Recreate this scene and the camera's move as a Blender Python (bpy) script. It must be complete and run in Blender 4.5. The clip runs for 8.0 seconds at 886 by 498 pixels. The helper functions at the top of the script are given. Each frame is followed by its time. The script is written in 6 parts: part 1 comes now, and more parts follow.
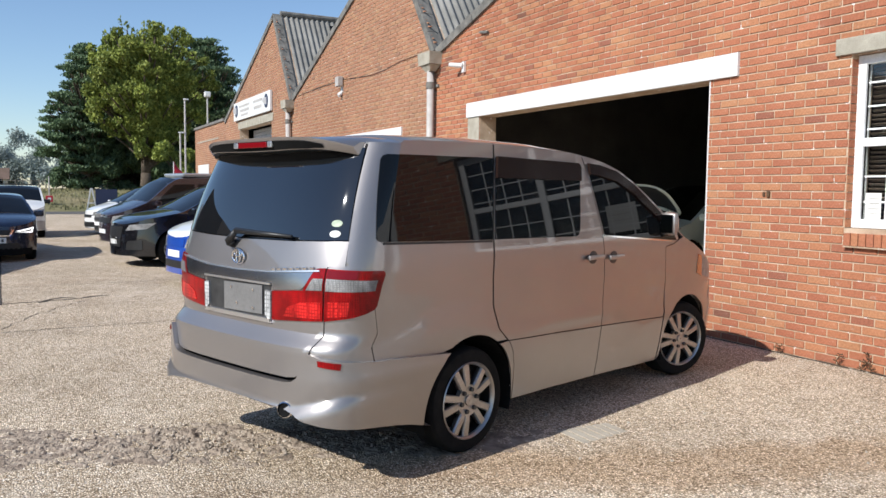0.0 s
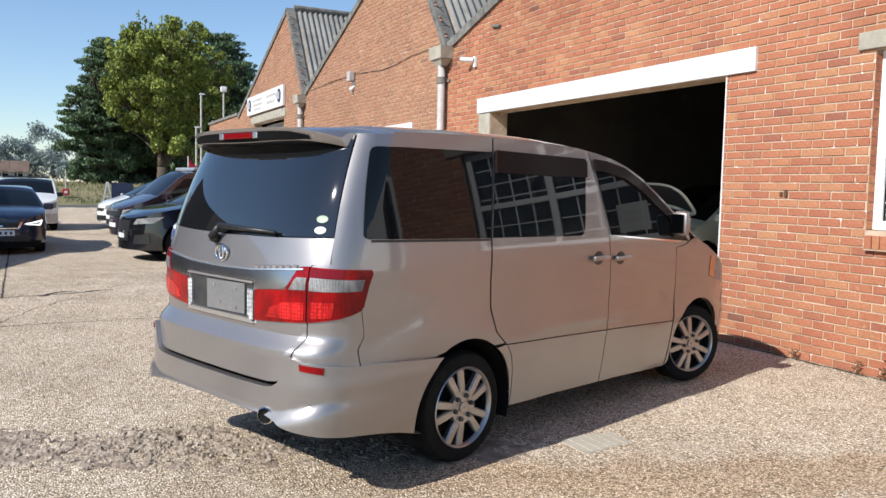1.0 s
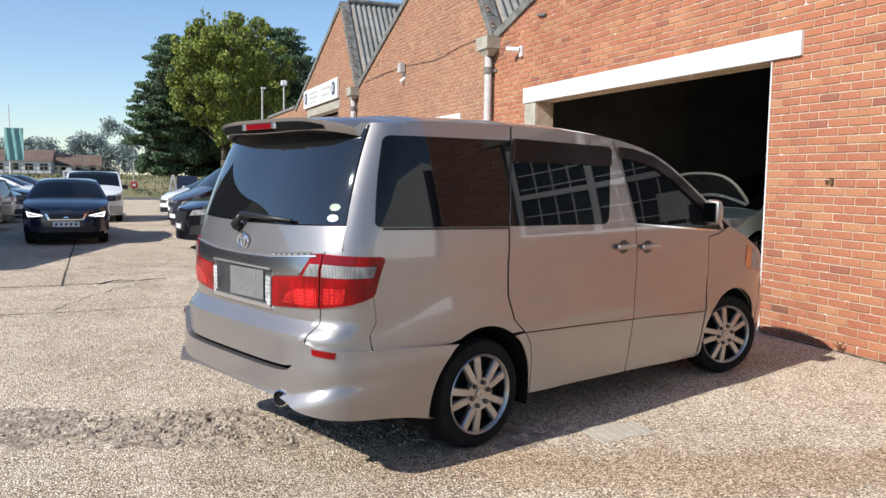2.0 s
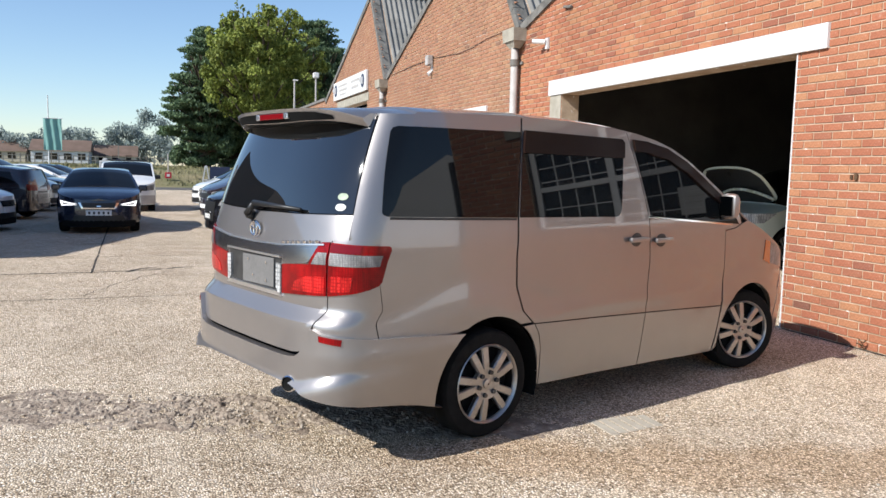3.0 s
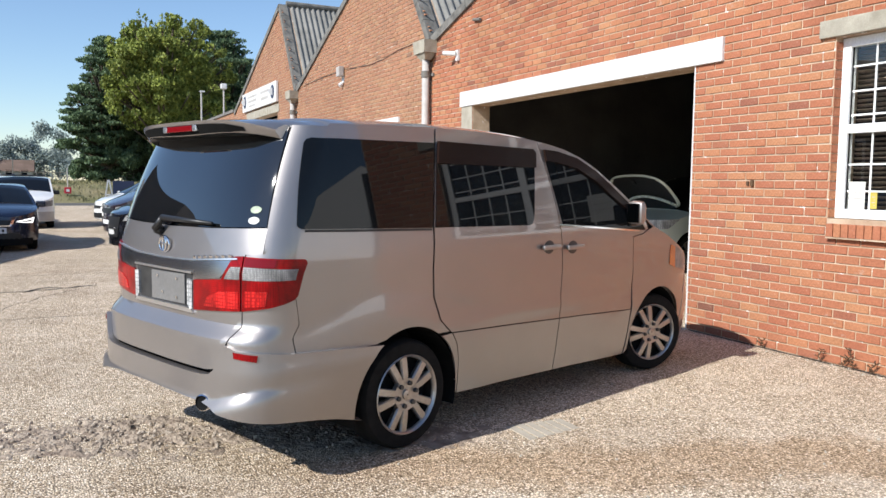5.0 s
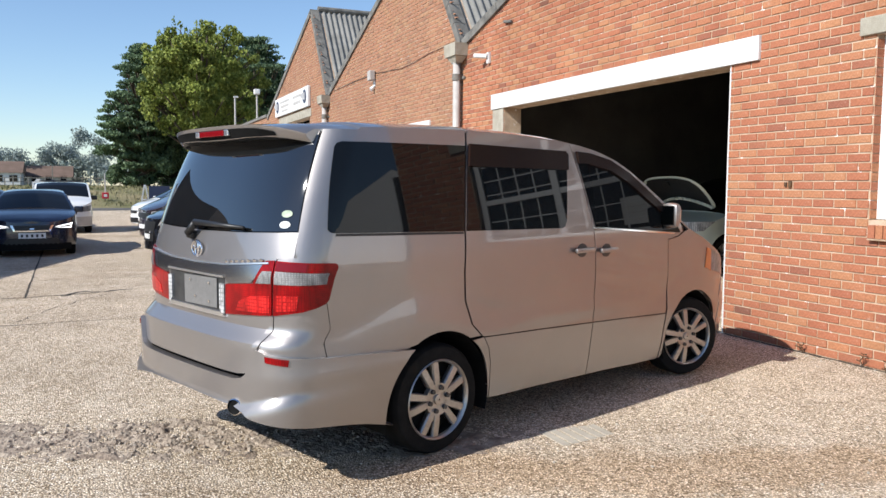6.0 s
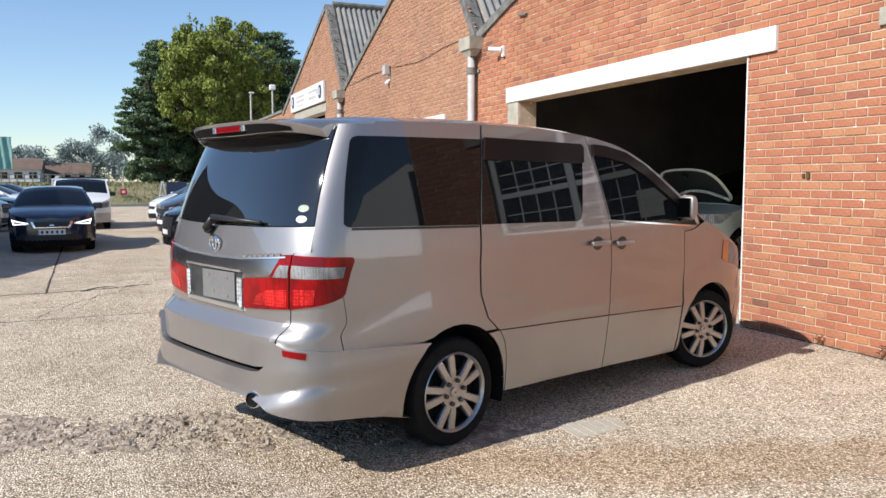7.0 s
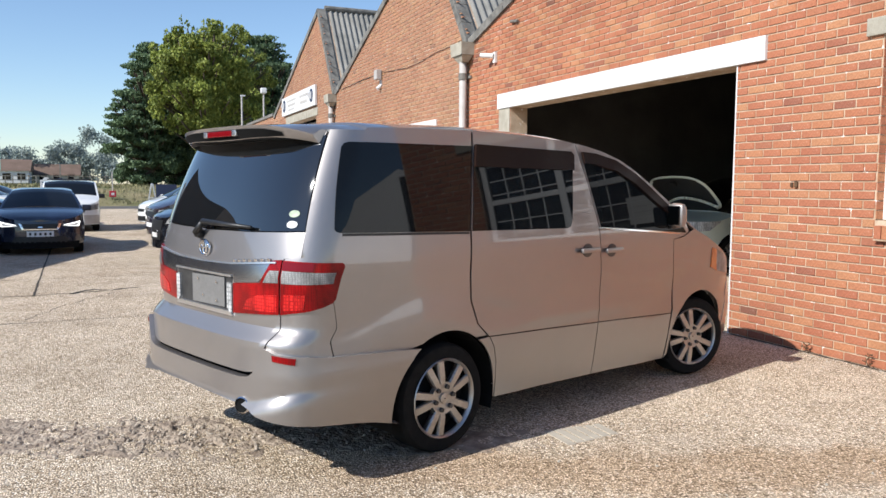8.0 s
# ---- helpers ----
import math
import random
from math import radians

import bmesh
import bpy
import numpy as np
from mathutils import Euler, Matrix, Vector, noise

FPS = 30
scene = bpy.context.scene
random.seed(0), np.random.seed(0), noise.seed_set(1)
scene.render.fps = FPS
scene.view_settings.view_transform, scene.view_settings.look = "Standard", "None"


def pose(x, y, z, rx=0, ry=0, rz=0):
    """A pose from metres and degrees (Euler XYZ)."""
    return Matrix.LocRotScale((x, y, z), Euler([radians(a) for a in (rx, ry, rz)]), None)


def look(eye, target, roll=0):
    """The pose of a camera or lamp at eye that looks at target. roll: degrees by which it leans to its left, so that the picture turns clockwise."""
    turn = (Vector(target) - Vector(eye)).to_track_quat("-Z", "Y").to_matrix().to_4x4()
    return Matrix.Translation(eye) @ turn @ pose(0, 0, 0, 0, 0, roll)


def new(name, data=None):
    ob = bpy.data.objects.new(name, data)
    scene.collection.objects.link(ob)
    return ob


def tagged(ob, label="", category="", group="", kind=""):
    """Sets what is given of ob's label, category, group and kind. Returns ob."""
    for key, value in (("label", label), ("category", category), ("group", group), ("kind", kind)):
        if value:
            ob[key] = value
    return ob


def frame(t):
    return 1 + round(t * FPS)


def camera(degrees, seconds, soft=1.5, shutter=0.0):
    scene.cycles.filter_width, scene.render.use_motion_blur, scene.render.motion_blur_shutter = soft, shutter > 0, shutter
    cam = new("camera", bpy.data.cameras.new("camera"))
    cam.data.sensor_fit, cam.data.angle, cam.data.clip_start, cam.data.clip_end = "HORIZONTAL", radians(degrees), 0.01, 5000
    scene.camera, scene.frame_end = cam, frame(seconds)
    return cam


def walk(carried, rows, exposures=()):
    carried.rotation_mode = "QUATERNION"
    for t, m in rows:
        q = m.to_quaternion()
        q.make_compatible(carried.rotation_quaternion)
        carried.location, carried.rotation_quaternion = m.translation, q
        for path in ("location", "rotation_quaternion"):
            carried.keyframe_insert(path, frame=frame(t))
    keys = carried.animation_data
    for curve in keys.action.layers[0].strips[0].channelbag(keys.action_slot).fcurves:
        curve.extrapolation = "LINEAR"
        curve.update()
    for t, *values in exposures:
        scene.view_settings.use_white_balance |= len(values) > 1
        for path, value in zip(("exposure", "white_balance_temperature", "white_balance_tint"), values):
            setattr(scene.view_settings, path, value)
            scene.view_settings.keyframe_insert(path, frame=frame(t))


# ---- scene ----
cam = camera(58.6, 8.0)
PATH = [
    (0, (-6.946, 0.039, 1.662), (-6.024, 1.807, 1.514), 0.6),
    (0.5, (-6.842, 0.122, 1.646), (-5.931, 1.897, 1.504), 0.7),
    (1, (-6.717, 0.206, 1.651), (-5.831, 1.992, 1.496), 1.2),
    (1.5, (-6.624, 0.178, 1.647), (-5.763, 1.975, 1.478), 1.0),
    (2, (-6.497, 0.059, 1.638), (-5.751, 1.906, 1.459), 0.9),
    (2.2, (-6.456, 0.022, 1.634), (-5.767, 1.89, 1.45), 1.0),
    (3.3, (-6.386, -0.027, 1.628), (-5.713, 1.845, 1.423), 1.4),
    (3.5, (-6.39, -0.023, 1.631), (-5.665, 1.83, 1.425), 1.6),
    (4, (-6.388, -0.009, 1.635), (-5.56, 1.802, 1.441), 1.5),
    (4.2, (-6.384, -0.002, 1.632), (-5.53, 1.796, 1.444), 1.3),
    (5.3, (-6.402, -0.035, 1.628), (-5.531, 1.758, 1.468), 0.6),
    (5.5, (-6.395, -0.029, 1.629), (-5.551, 1.778, 1.47), 0.5),
    (6, (-6.381, 0.006, 1.628), (-5.582, 1.832, 1.468), 0.3),
    (6.5, (-6.383, 0.0, 1.626), (-5.612, 1.838, 1.46), -0.0),
    (7, (-6.386, -0.009, 1.626), (-5.624, 1.832, 1.451), -0.1),
    (7.5, (-6.388, -0.016, 1.632), (-5.618, 1.821, 1.458), 0.0),
    (8, (-6.391, -0.018, 1.636), (-5.606, 1.814, 1.473), 0.4),
]
walk(cam, [(t, look(eye, target, roll)) for t, eye, target, roll in PATH], [(0, 0.20), (0.5, 0.24), (1.0, 0.33), (1.5, 0.36), (8, 0.37)])

# ---- light ----
SUN_FROM = Vector((-1.27, -0.33, 1.0)).normalized()
world = bpy.data.worlds.new("sky_world")
scene.world = world
world.use_nodes = True
wn = world.node_tree.nodes
sky = wn.new("ShaderNodeTexSky")
sky.sky_type = "NISHITA"
sky.sun_disc = False
sky.sun_elevation = math.asin(SUN_FROM.z)
sky.sun_rotation = math.atan2(SUN_FROM.x, SUN_FROM.y)
sky.air_density = 1.0
sky.dust_density = 0.1
sky.ozone_density = 2.8
wn["Background"].inputs[1].default_value = 0.117
tone = wn.new("ShaderNodeMix")
tone.data_type, tone.blend_type = "RGBA", "MULTIPLY"
tone.inputs[0].default_value = 1.0
tone.inputs[7].default_value = (0.95, 0.99, 1.06, 1)
world.node_tree.links.new(sky.outputs[0], tone.inputs[6])
world.node_tree.links.new(tone.outputs[2], wn["Background"].inputs[0])
sun = new("sun", bpy.data.lights.new("sun", "SUN"))
sun.data.energy = 5.0
sun.data.angle = radians(0.55)
sun.data.color = (0.985, 0.972, 0.935)
sun.matrix_world = look(SUN_FROM * 60, (0, 0, 0))


# ---- materials ----
def ramp(nt, src, stops):
    r = nt.nodes.new("ShaderNodeValToRGB")
    els = r.color_ramp.elements
    while len(els) < len(stops):
        els.new(0.5)
    for e, (p, c) in zip(els, stops):
        e.position = p
        e.color = (*c, 1) if len(c) == 3 else c
    nt.links.new(src, r.inputs[0])
    return r.outputs[0]


def noise_out(nt, scale, detail=4.0, rough=0.55, coord="Object", stretch=(1, 1, 1)):
    tc = nt.nodes.new("ShaderNodeTexCoord")
    mp = nt.nodes.new("ShaderNodeMapping")
    mp.inputs["Scale"].default_value = stretch
    nt.links.new(tc.outputs[coord], mp.inputs[0])
    n = nt.nodes.new("ShaderNodeTexNoise")
    n.inputs["Scale"].default_value = scale
    n.inputs["Detail"].default_value = detail
    n.inputs["Roughness"].default_value = rough
    nt.links.new(mp.outputs[0], n.inputs["Vector"])
    return n.outputs["Fac"]


def mix(nt, fac, a, b, mode="MIX"):
    m = nt.nodes.new("ShaderNodeMix")
    m.data_type = "RGBA"
    m.blend_type = mode
    for sock, val in ((m.inputs[0], fac), (m.inputs[6], a), (m.inputs[7], b)):
        if isinstance(val, (int, float)):
            sock.default_value = val
        elif isinstance(val, tuple):
            sock.default_value = (*val, 1)
        else:
            nt.links.new(val, sock)
    return m.outputs[2]


def bump(nt, bsdf, height, strength=0.3, dist=0.01):
    b = nt.nodes.new("ShaderNodeBump")
    b.inputs["Strength"].default_value = strength
    b.inputs["Distance"].default_value = dist
    nt.links.new(height, b.inputs["Height"])
    nt.links.new(b.outputs[0], bsdf.inputs["Normal"])


def base(name, color=(0.5, 0.5, 0.5), rough=0.5, metal=0.0, coat=0.0, spec=0.5):
    m = bpy.data.materials.new(name)
    m.use_nodes = True
    nt = m.node_tree
    b = nt.nodes["Principled BSDF"]
    b.inputs["Base Color"].default_value = (*color, 1)
    b.inputs["Roughness"].default_value = rough
    b.inputs["Metallic"].default_value = metal
    b.inputs["Coat Weight"].default_value = coat
    b.inputs["Coat Roughness"].default_value = 0.04
    b.inputs["Specular IOR Level"].default_value = spec
    return m, nt, b


def mottled(name, c1, c2, scale=6.0, rough=0.6, metal=0.0, coat=0.0, bumps=0.15, fine=60.0, dist=0.01, spec=0.5):
    m, nt, b = base(name, c1, rough, metal, coat, spec)
    n1 = noise_out(nt, scale, 5)
    n2 = noise_out(nt, fine, 3)
    col = ramp(nt, n1, [(0.3, c1), (0.7, c2)])
    dark = mix(nt, 0.35, col, ramp(nt, n2, [(0.3, (0.55, 0.55, 0.55)), (0.7, (1, 1, 1))]), "MULTIPLY")
    nt.links.new(dark, b.inputs["Base Color"])
    if bumps:
        bump(nt, b, n2, bumps, dist)
    return m


def car_paint(name, color, metal=0.0, rough=0.35, flake=0.0):
    m, nt, b = base(name, color, rough, metal, 1.0)
    n1 = noise_out(nt, 2.5, 4)
    dusty = tuple(min(1, c * 0.95 + 0.004) for c in color)
    col = ramp(nt, n1, [(0.35, color), (0.75, dusty)])
    if flake:
        f = noise_out(nt, 900, 1)
        col = mix(nt, flake, col, ramp(nt, f, [(0.35, (0.55, 0.55, 0.55)), (0.65, (1, 1, 1))]), "MULTIPLY")
    nt.links.new(col, b.inputs["Base Color"])
    r = ramp(nt, noise_out(nt, 7, 5), [(0.3, (rough - 0.015,) * 3), (0.75, (rough + 0.03,) * 3)])
    nt.links.new(r, b.inputs["Roughness"])
    return m


def tinted_glass(name, color=(0.006, 0.007, 0.008), rough=0.015, coat=0.0, spec=0.2):
    m, nt, b = base(name, color, rough, 0.0, coat, spec)
    b.inputs["Coat Roughness"].default_value = 0.012
    n = noise_out(nt, 3.0, 4)
    nt.links.new(ramp(nt, n, [(0.3, (rough,) * 3), (0.8, (rough + 0.02,) * 3)]), b.inputs["Roughness"])
    return m


def brick_mat(name="brick_face", dirt_haze=0.0):
    m, nt, b = base(name, (0.4, 0.15, 0.08), 0.85, spec=0.25)
    oi = nt.nodes.new("ShaderNodeObjectInfo")
    ge = nt.nodes.new("ShaderNodeNewGeometry")
    add = nt.nodes.new("ShaderNodeMath")
    add.operation = "ADD"
    fr = nt.nodes.new("ShaderNodeMath")
    fr.operation = "FRACT"
    nt.links.new(oi.outputs["Random"], add.inputs[0])
    nt.links.new(ge.outputs["Random Per Island"], add.inputs[1])
    nt.links.new(add.outputs[0], fr.inputs[0])
    col = ramp(nt, fr.outputs[0], [(0.0, (0.41, 0.135, 0.072)), (0.25, (0.46, 0.165, 0.085)), (0.5, (0.44, 0.150, 0.078)),
                                   (0.66, (0.48, 0.185, 0.09)), (0.8, (0.495, 0.215, 0.105)), (0.88, (0.47, 0.18, 0.09)), (0.98, (0.35, 0.12, 0.07)), (0.998, (0.24, 0.095, 0.06))])
    stain = ramp(nt, noise_out(nt, 0.7, 5, coord="Object"), [(0.35, (0.82, 0.80, 0.78)), (0.62, (1.05, 1.03, 1.0))])
    col = mix(nt, 0.8, col, stain, "MULTIPLY")
    grain = noise_out(nt, 45, 5, 0.7)
    col = mix(nt, 0.55, col, ramp(nt, grain, [(0.3, (0.5, 0.45, 0.41)), (0.6, (1.08, 1.08, 1.08))]), "MULTIPLY")
    chalk = ramp(nt, noise_out(nt, 5.5, 6, 0.7), [(0.60, (0, 0, 0)), (0.72, (1, 1, 1))])
    col = mix(nt, mix(nt, 0.55, (0, 0, 0), chalk), col, (0.54, 0.40, 0.31))
    # far walls: dirt and painted distance haze in one brown tint
    if dirt_haze:
        col = mix(nt, dirt_haze, col, (0.30, 0.215, 0.13))
    grime = ramp(nt, noise_out(nt, 0.33, 6, 0.65), [(0.5, (0, 0, 0)), (0.68, (0.55, 0.55, 0.55))])
    col = mix(nt, grime, col, mix(nt, 0.7, col, (0.55, 0.50, 0.46), "MULTIPLY"))
    col = mix(nt, 1.0, col, (0.94, 1.05, 1.14), "MULTIPLY")
    nt.links.new(col, b.inputs["Base Color"])
    bump(nt, b, grain, 0.5, 0.006)
    return m


def ground_mat():
    m, nt, b = base("worn_concrete", (0.3, 0.27, 0.22), 0.9, spec=0.2)
    vor = nt.nodes.new("ShaderNodeTexVoronoi")
    vor.inputs["Scale"].default_value = 80
    tc = nt.nodes.new("ShaderNodeTexCoord")
    nt.links.new(tc.outputs["Object"], vor.inputs["Vector"])
    sep = nt.nodes.new("ShaderNodeSeparateColor")
    nt.links.new(vor.outputs["Color"], sep.inputs[0])
    peb = ramp(nt, sep.outputs[0], [(0.0, (0.20, 0.16, 0.115)), (0.22, (0.47, 0.40, 0.31)), (0.55, (0.67, 0.59, 0.47)), (0.82, (0.86, 0.78, 0.65)), (1.0, (1.0, 0.97, 0.90))])
    gaps = ramp(nt, vor.outputs["Distance"], [(0.15, (1.15, 1.15, 1.15)), (0.62, (0.34, 0.32, 0.28))])
    col = mix(nt, 0.8, peb, gaps, "MULTIPLY")
    n1 = noise_out(nt, 0.55, 6, 0.6)
    col = mix(nt, 0.85, col, ramp(nt, n1, [(0.3, (0.84, 0.81, 0.75)), (0.65, (1.08, 1.06, 1.01))]), "MULTIPLY")
    fines = noise_out(nt, 2.6, 5, 0.6)
    fac = ramp(nt, fines, [(0.5, (0, 0, 0)), (0.70, (0.28, 0.28, 0.28))])
    col = mix(nt, fac, col, (0.66, 0.60, 0.50))
    dirt = ramp(nt, noise_out(nt, 0.42, 4, 0.65), [(0.52, (0, 0, 0)), (0.66, (0.5, 0.5, 0.5))])
    col = mix(nt, dirt, col, mix(nt, 0.6, col, (0.40, 0.30, 0.21), "MULTIPLY"))
    # trodden brown dirt in a strip beside the van
    sp_ = nt.nodes.new("ShaderNodeSeparateXYZ")
    nt.links.new(tc.outputs["Object"], sp_.inputs[0])

    def calc(op, a, b_):
        n_ = nt.nodes.new("ShaderNodeMath")
        n_.operation = op
        for k_, v_ in enumerate((a, b_)):
            if isinstance(v_, (int, float)):
                n_.inputs[k_].default_value = v_
            else:
                nt.links.new(v_, n_.inputs[k_])
        return n_.outputs[0]

    line = calc("ADD", calc("MULTIPLY", sp_.outputs[0], 0.40), calc("SUBTRACT", sp_.outputs[1], 2.20))
    wob = calc("MULTIPLY", calc("SUBTRACT", noise_out(nt, 1.7, 6, 0.65), 0.5), 1.3)
    across = calc("ADD", calc("ABSOLUTE", line, 0.0), wob)
    along = calc("ABSOLUTE", calc("ADD", sp_.outputs[0], 3.0), 0.0)
    fade = calc("MULTIPLY", ramp(nt, across, [(0.22, (1, 1, 1)), (0.46, (0, 0, 0))]), ramp(nt, calc("MULTIPLY", along, 0.4), [(0.6, (1, 1, 1)), (0.95, (0, 0, 0))]))
    col = mix(nt, fade, col, mix(nt, 0.85, col, (0.84, 0.75, 0.66), "MULTIPLY"))
    col = mix(nt, 1.0, col, (1.23, 1.15, 1.125), "MULTIPLY")
    nt.links.new(col, b.inputs["Base Color"])
    bump(nt, b, vor.outputs["Distance"], 0.8, 0.012)
    return m


MAT = {}
MAT["brick"] = brick_mat()
# brick of the far bays, tinted for grime and for haze
MAT["brick_dirty_hazed"] = brick_mat("dirty_hazed_brick_face", 0.32)


def mortar_mat():
    """Sandy lime mortar with white flecks of later pointing."""
    m, nt, b = base("lime_mortar", (0.5, 0.4, 0.3), 0.95, spec=0.2)
    col = ramp(nt, noise_out(nt, 4, 5), [(0.3, (0.38, 0.26, 0.17)), (0.7, (0.62, 0.48, 0.35))])
    grain = noise_out(nt, 80, 3)
    col = mix(nt, 0.3, col, ramp(nt, grain, [(0.3, (0.6, 0.6, 0.6)), (0.7, (1, 1, 1))]), "MULTIPLY")
    fleck = ramp(nt, noise_out(nt, 7.5, 4, 0.7), [(0.61, (0, 0, 0)), (0.66, (0.9, 0.9, 0.9))])
    nt.links.new(mix(nt, fleck, col, (0.88, 0.85, 0.80)), b.inputs["Base Color"])
    bump(nt, b, grain, 0.4, 0.01)
    return m


MAT["mortar"] = mortar_mat()
MAT["ground"] = ground_mat()
# deep shade is put into this brick colour, hence near black
MAT["brick_shade_dark"] = mottled("shade_darkened_brickwork", (0.045, 0.034, 0.032), (0.075, 0.052, 0.046), 2.5, 0.9, bumps=0.3, fine=30)
MAT["rubble"] = mottled("broken_surface", (0.19, 0.14, 0.105), (0.50, 0.405, 0.315), 9, 0.95, bumps=1.0, fine=38, dist=0.02, spec=0.2)
MAT["stone"] = mottled("loose_stone", (0.24, 0.19, 0.145), (0.56, 0.47, 0.38), 9, 0.9, bumps=0.5, fine=60)
MAT["slab"] = mottled("smooth_patch", (0.42, 0.37, 0.30), (0.50, 0.45, 0.37), 4, 0.9, bumps=0.3, fine=120, dist=0.004)
MAT["asphalt"] = mottled("asphalt", (0.075, 0.07, 0.065), (0.13, 0.12, 0.11), 2, 0.9, bumps=0.4, fine=150)
MAT["crack"] = mottled("dark_crack", (0.035, 0.03, 0.025), (0.08, 0.065, 0.05), 8, 0.95)
MAT["white"] = mottled("white_paint", (0.68, 0.67, 0.65), (0.76, 0.75, 0.73), 1.4, 0.55, bumps=0.05)
MAT["upvc"] = mottled("white_window_plastic", (0.84, 0.84, 0.83), (0.88, 0.88, 0.87), 1.4, 0.4, bumps=0)
MAT["concrete"] = mottled("weathered_concrete", (0.30, 0.27, 0.21), (0.46, 0.42, 0.34), 5, 0.9, bumps=0.5, fine=70)
MAT["coping"] = mottled("lichened_coping", (0.10, 0.095, 0.085), (0.24, 0.225, 0.20), 5, 0.95, bumps=0.6, fine=50)
MAT["corrugated"] = mottled("fibre_cement_sheet", (0.15, 0.145, 0.13), (0.33, 0.315, 0.285), 1.3, 0.9, bumps=0.3, fine=40)
MAT["render"] = mottled("pale_render", (0.55, 0.54, 0.51), (0.68, 0.67, 0.64), 1.2, 0.9, bumps=0.2)
MAT["pipe"] = mottled("painted_downpipe", (0.40, 0.37, 0.34), (0.52, 0.49, 0.46), 4, 0.6, bumps=0.1)
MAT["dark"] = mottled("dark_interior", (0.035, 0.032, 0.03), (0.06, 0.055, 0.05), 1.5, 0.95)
MAT["rubber"] = mottled("black_rubber", (0.010, 0.010, 0.010), (0.018, 0.017, 0.016), 12, 0.85, bumps=0.1, spec=0.1)
MAT["black"] = mottled("black_plastic", (0.010, 0.010, 0.011), (0.018, 0.018, 0.018), 10, 0.45)
MAT["shellblack"] = mottled("black_underbody", (0.006, 0.006, 0.006), (0.012, 0.012, 0.012), 5, 0.9, spec=0.1)
MAT["glass"] = tinted_glass("privacy_glass", spec=0.27)
MAT["glass_front"] = tinted_glass("front_door_glass", spec=0.10)
MAT["rearglass"] = tinted_glass("rear_privacy_glass", coat=1.0, spec=0.6)
gm, gnt, gb = base("window_glass", (0.85, 0.88, 0.88), 0.0)
gb.inputs["Transmission Weight"].default_value = 1.0
MAT["glass_clear"] = gm
MAT["sticker"] = mottled("pale_sticker", (0.26, 0.33, 0.22), (0.36, 0.42, 0.30), 30, 0.5, bumps=0)
MAT["chrome"] = base("chrome", (0.75, 0.75, 0.76), 0.09, 1.0)[0]
MAT["smoked"] = base("worn_chrome", (0.40, 0.40, 0.42), 0.26, 1.0)[0]
MAT["bright"] = base("satin_chrome", (0.82, 0.82, 0.83), 0.34, 1.0)[0]
MAT["alloy"] = mottled("machined_alloy", (0.40, 0.375, 0.35), (0.48, 0.455, 0.43), 9, 0.36, metal=0.85, bumps=0.05)
MAT["gunmetal"] = mottled("dark_alloy", (0.05, 0.05, 0.052), (0.10, 0.10, 0.10), 9, 0.45, metal=0.6, bumps=0.05)
MAT["champagne"] = car_paint("champagne_silver_paint", (0.290, 0.268, 0.258), 0.76, 0.42, 0.0)
MAT["champagne"].node_tree.nodes["Principled BSDF"].inputs["Coat IOR"].default_value = 1.68
MAT["navy"] = car_paint("navy_paint", (0.008, 0.014, 0.035), 0.2, 0.25)
MAT["blackpaint"] = car_paint("black_paint", (0.006, 0.006, 0.008), 0.1, 0.2)
MAT["whitepaint"] = car_paint("white_car_paint", (0.78, 0.78, 0.77), 0.0, 0.35)
MAT["greypaint"] = car_paint("grey_car_paint", (0.22, 0.215, 0.21), 0.5, 0.35)
MAT["silverpaint"] = car_paint("silver_car_paint", (0.50, 0.50, 0.50), 0.6, 0.35)
MAT["plum"] = car_paint("dark_plum_paint", (0.03, 0.02, 0.025), 0.2, 0.25)
MAT["bluepaint"] = car_paint("bright_blue_paint", (0.012, 0.075, 0.42), 0.2, 0.3)
MAT["mint"] = car_paint("pale_green_paint", (0.62, 0.68, 0.60), 0.0, 0.35)


def lens_mat(name, dark, light, scale):
    """Ribbed lamp lens: small cells behind a clear glossy skin."""
    m, nt, b = base(name, light, 0.3, 0.0, 0.35, 0.1)
    v = nt.nodes.new("ShaderNodeTexVoronoi")
    v.distance = "CHEBYCHEV"
    v.inputs["Scale"].default_value = scale
    v.inputs["Randomness"].default_value = 0.15
    tc = nt.nodes.new("ShaderNodeTexCoord")
    nt.links.new(tc.outputs["Object"], v.inputs["Vector"])
    cells = ramp(nt, v.outputs["Distance"], [(0.1, light), (0.55, dark)])
    patch = ramp(nt, noise_out(nt, 7.0, 2), [(0.38, (0.6, 0.6, 0.6)), (0.62, (1.1, 1.1, 1.1))])
    nt.links.new(mix(nt, 1.0, cells, patch, "MULTIPLY"), b.inputs["Base Color"])
    bump(nt, b, v.outputs["Distance"], 0.15, 0.003)
    return m


MAT["redlens"] = lens_mat("red_lens", (0.17, 0.0005, 0.0015), (0.38, 0.001, 0.004), 95)
MAT["deepred"] = base("dark_red_lens", (0.16, 0.002, 0.005), 0.2, 0.0, 0.25, 0.2)[0]
MAT["brightlens"] = lens_mat("bright_lamp_glass", (0.22, 0.22, 0.22), (0.85, 0.85, 0.84), 42)
MAT["clearlens"] = lens_mat("clear_lens", (0.16, 0.16, 0.16), (0.42, 0.41, 0.40), 95)
MAT["amber"] = base("amber_lens", (0.50, 0.13, 0.03), 0.2, 0.0, 1.0)[0]
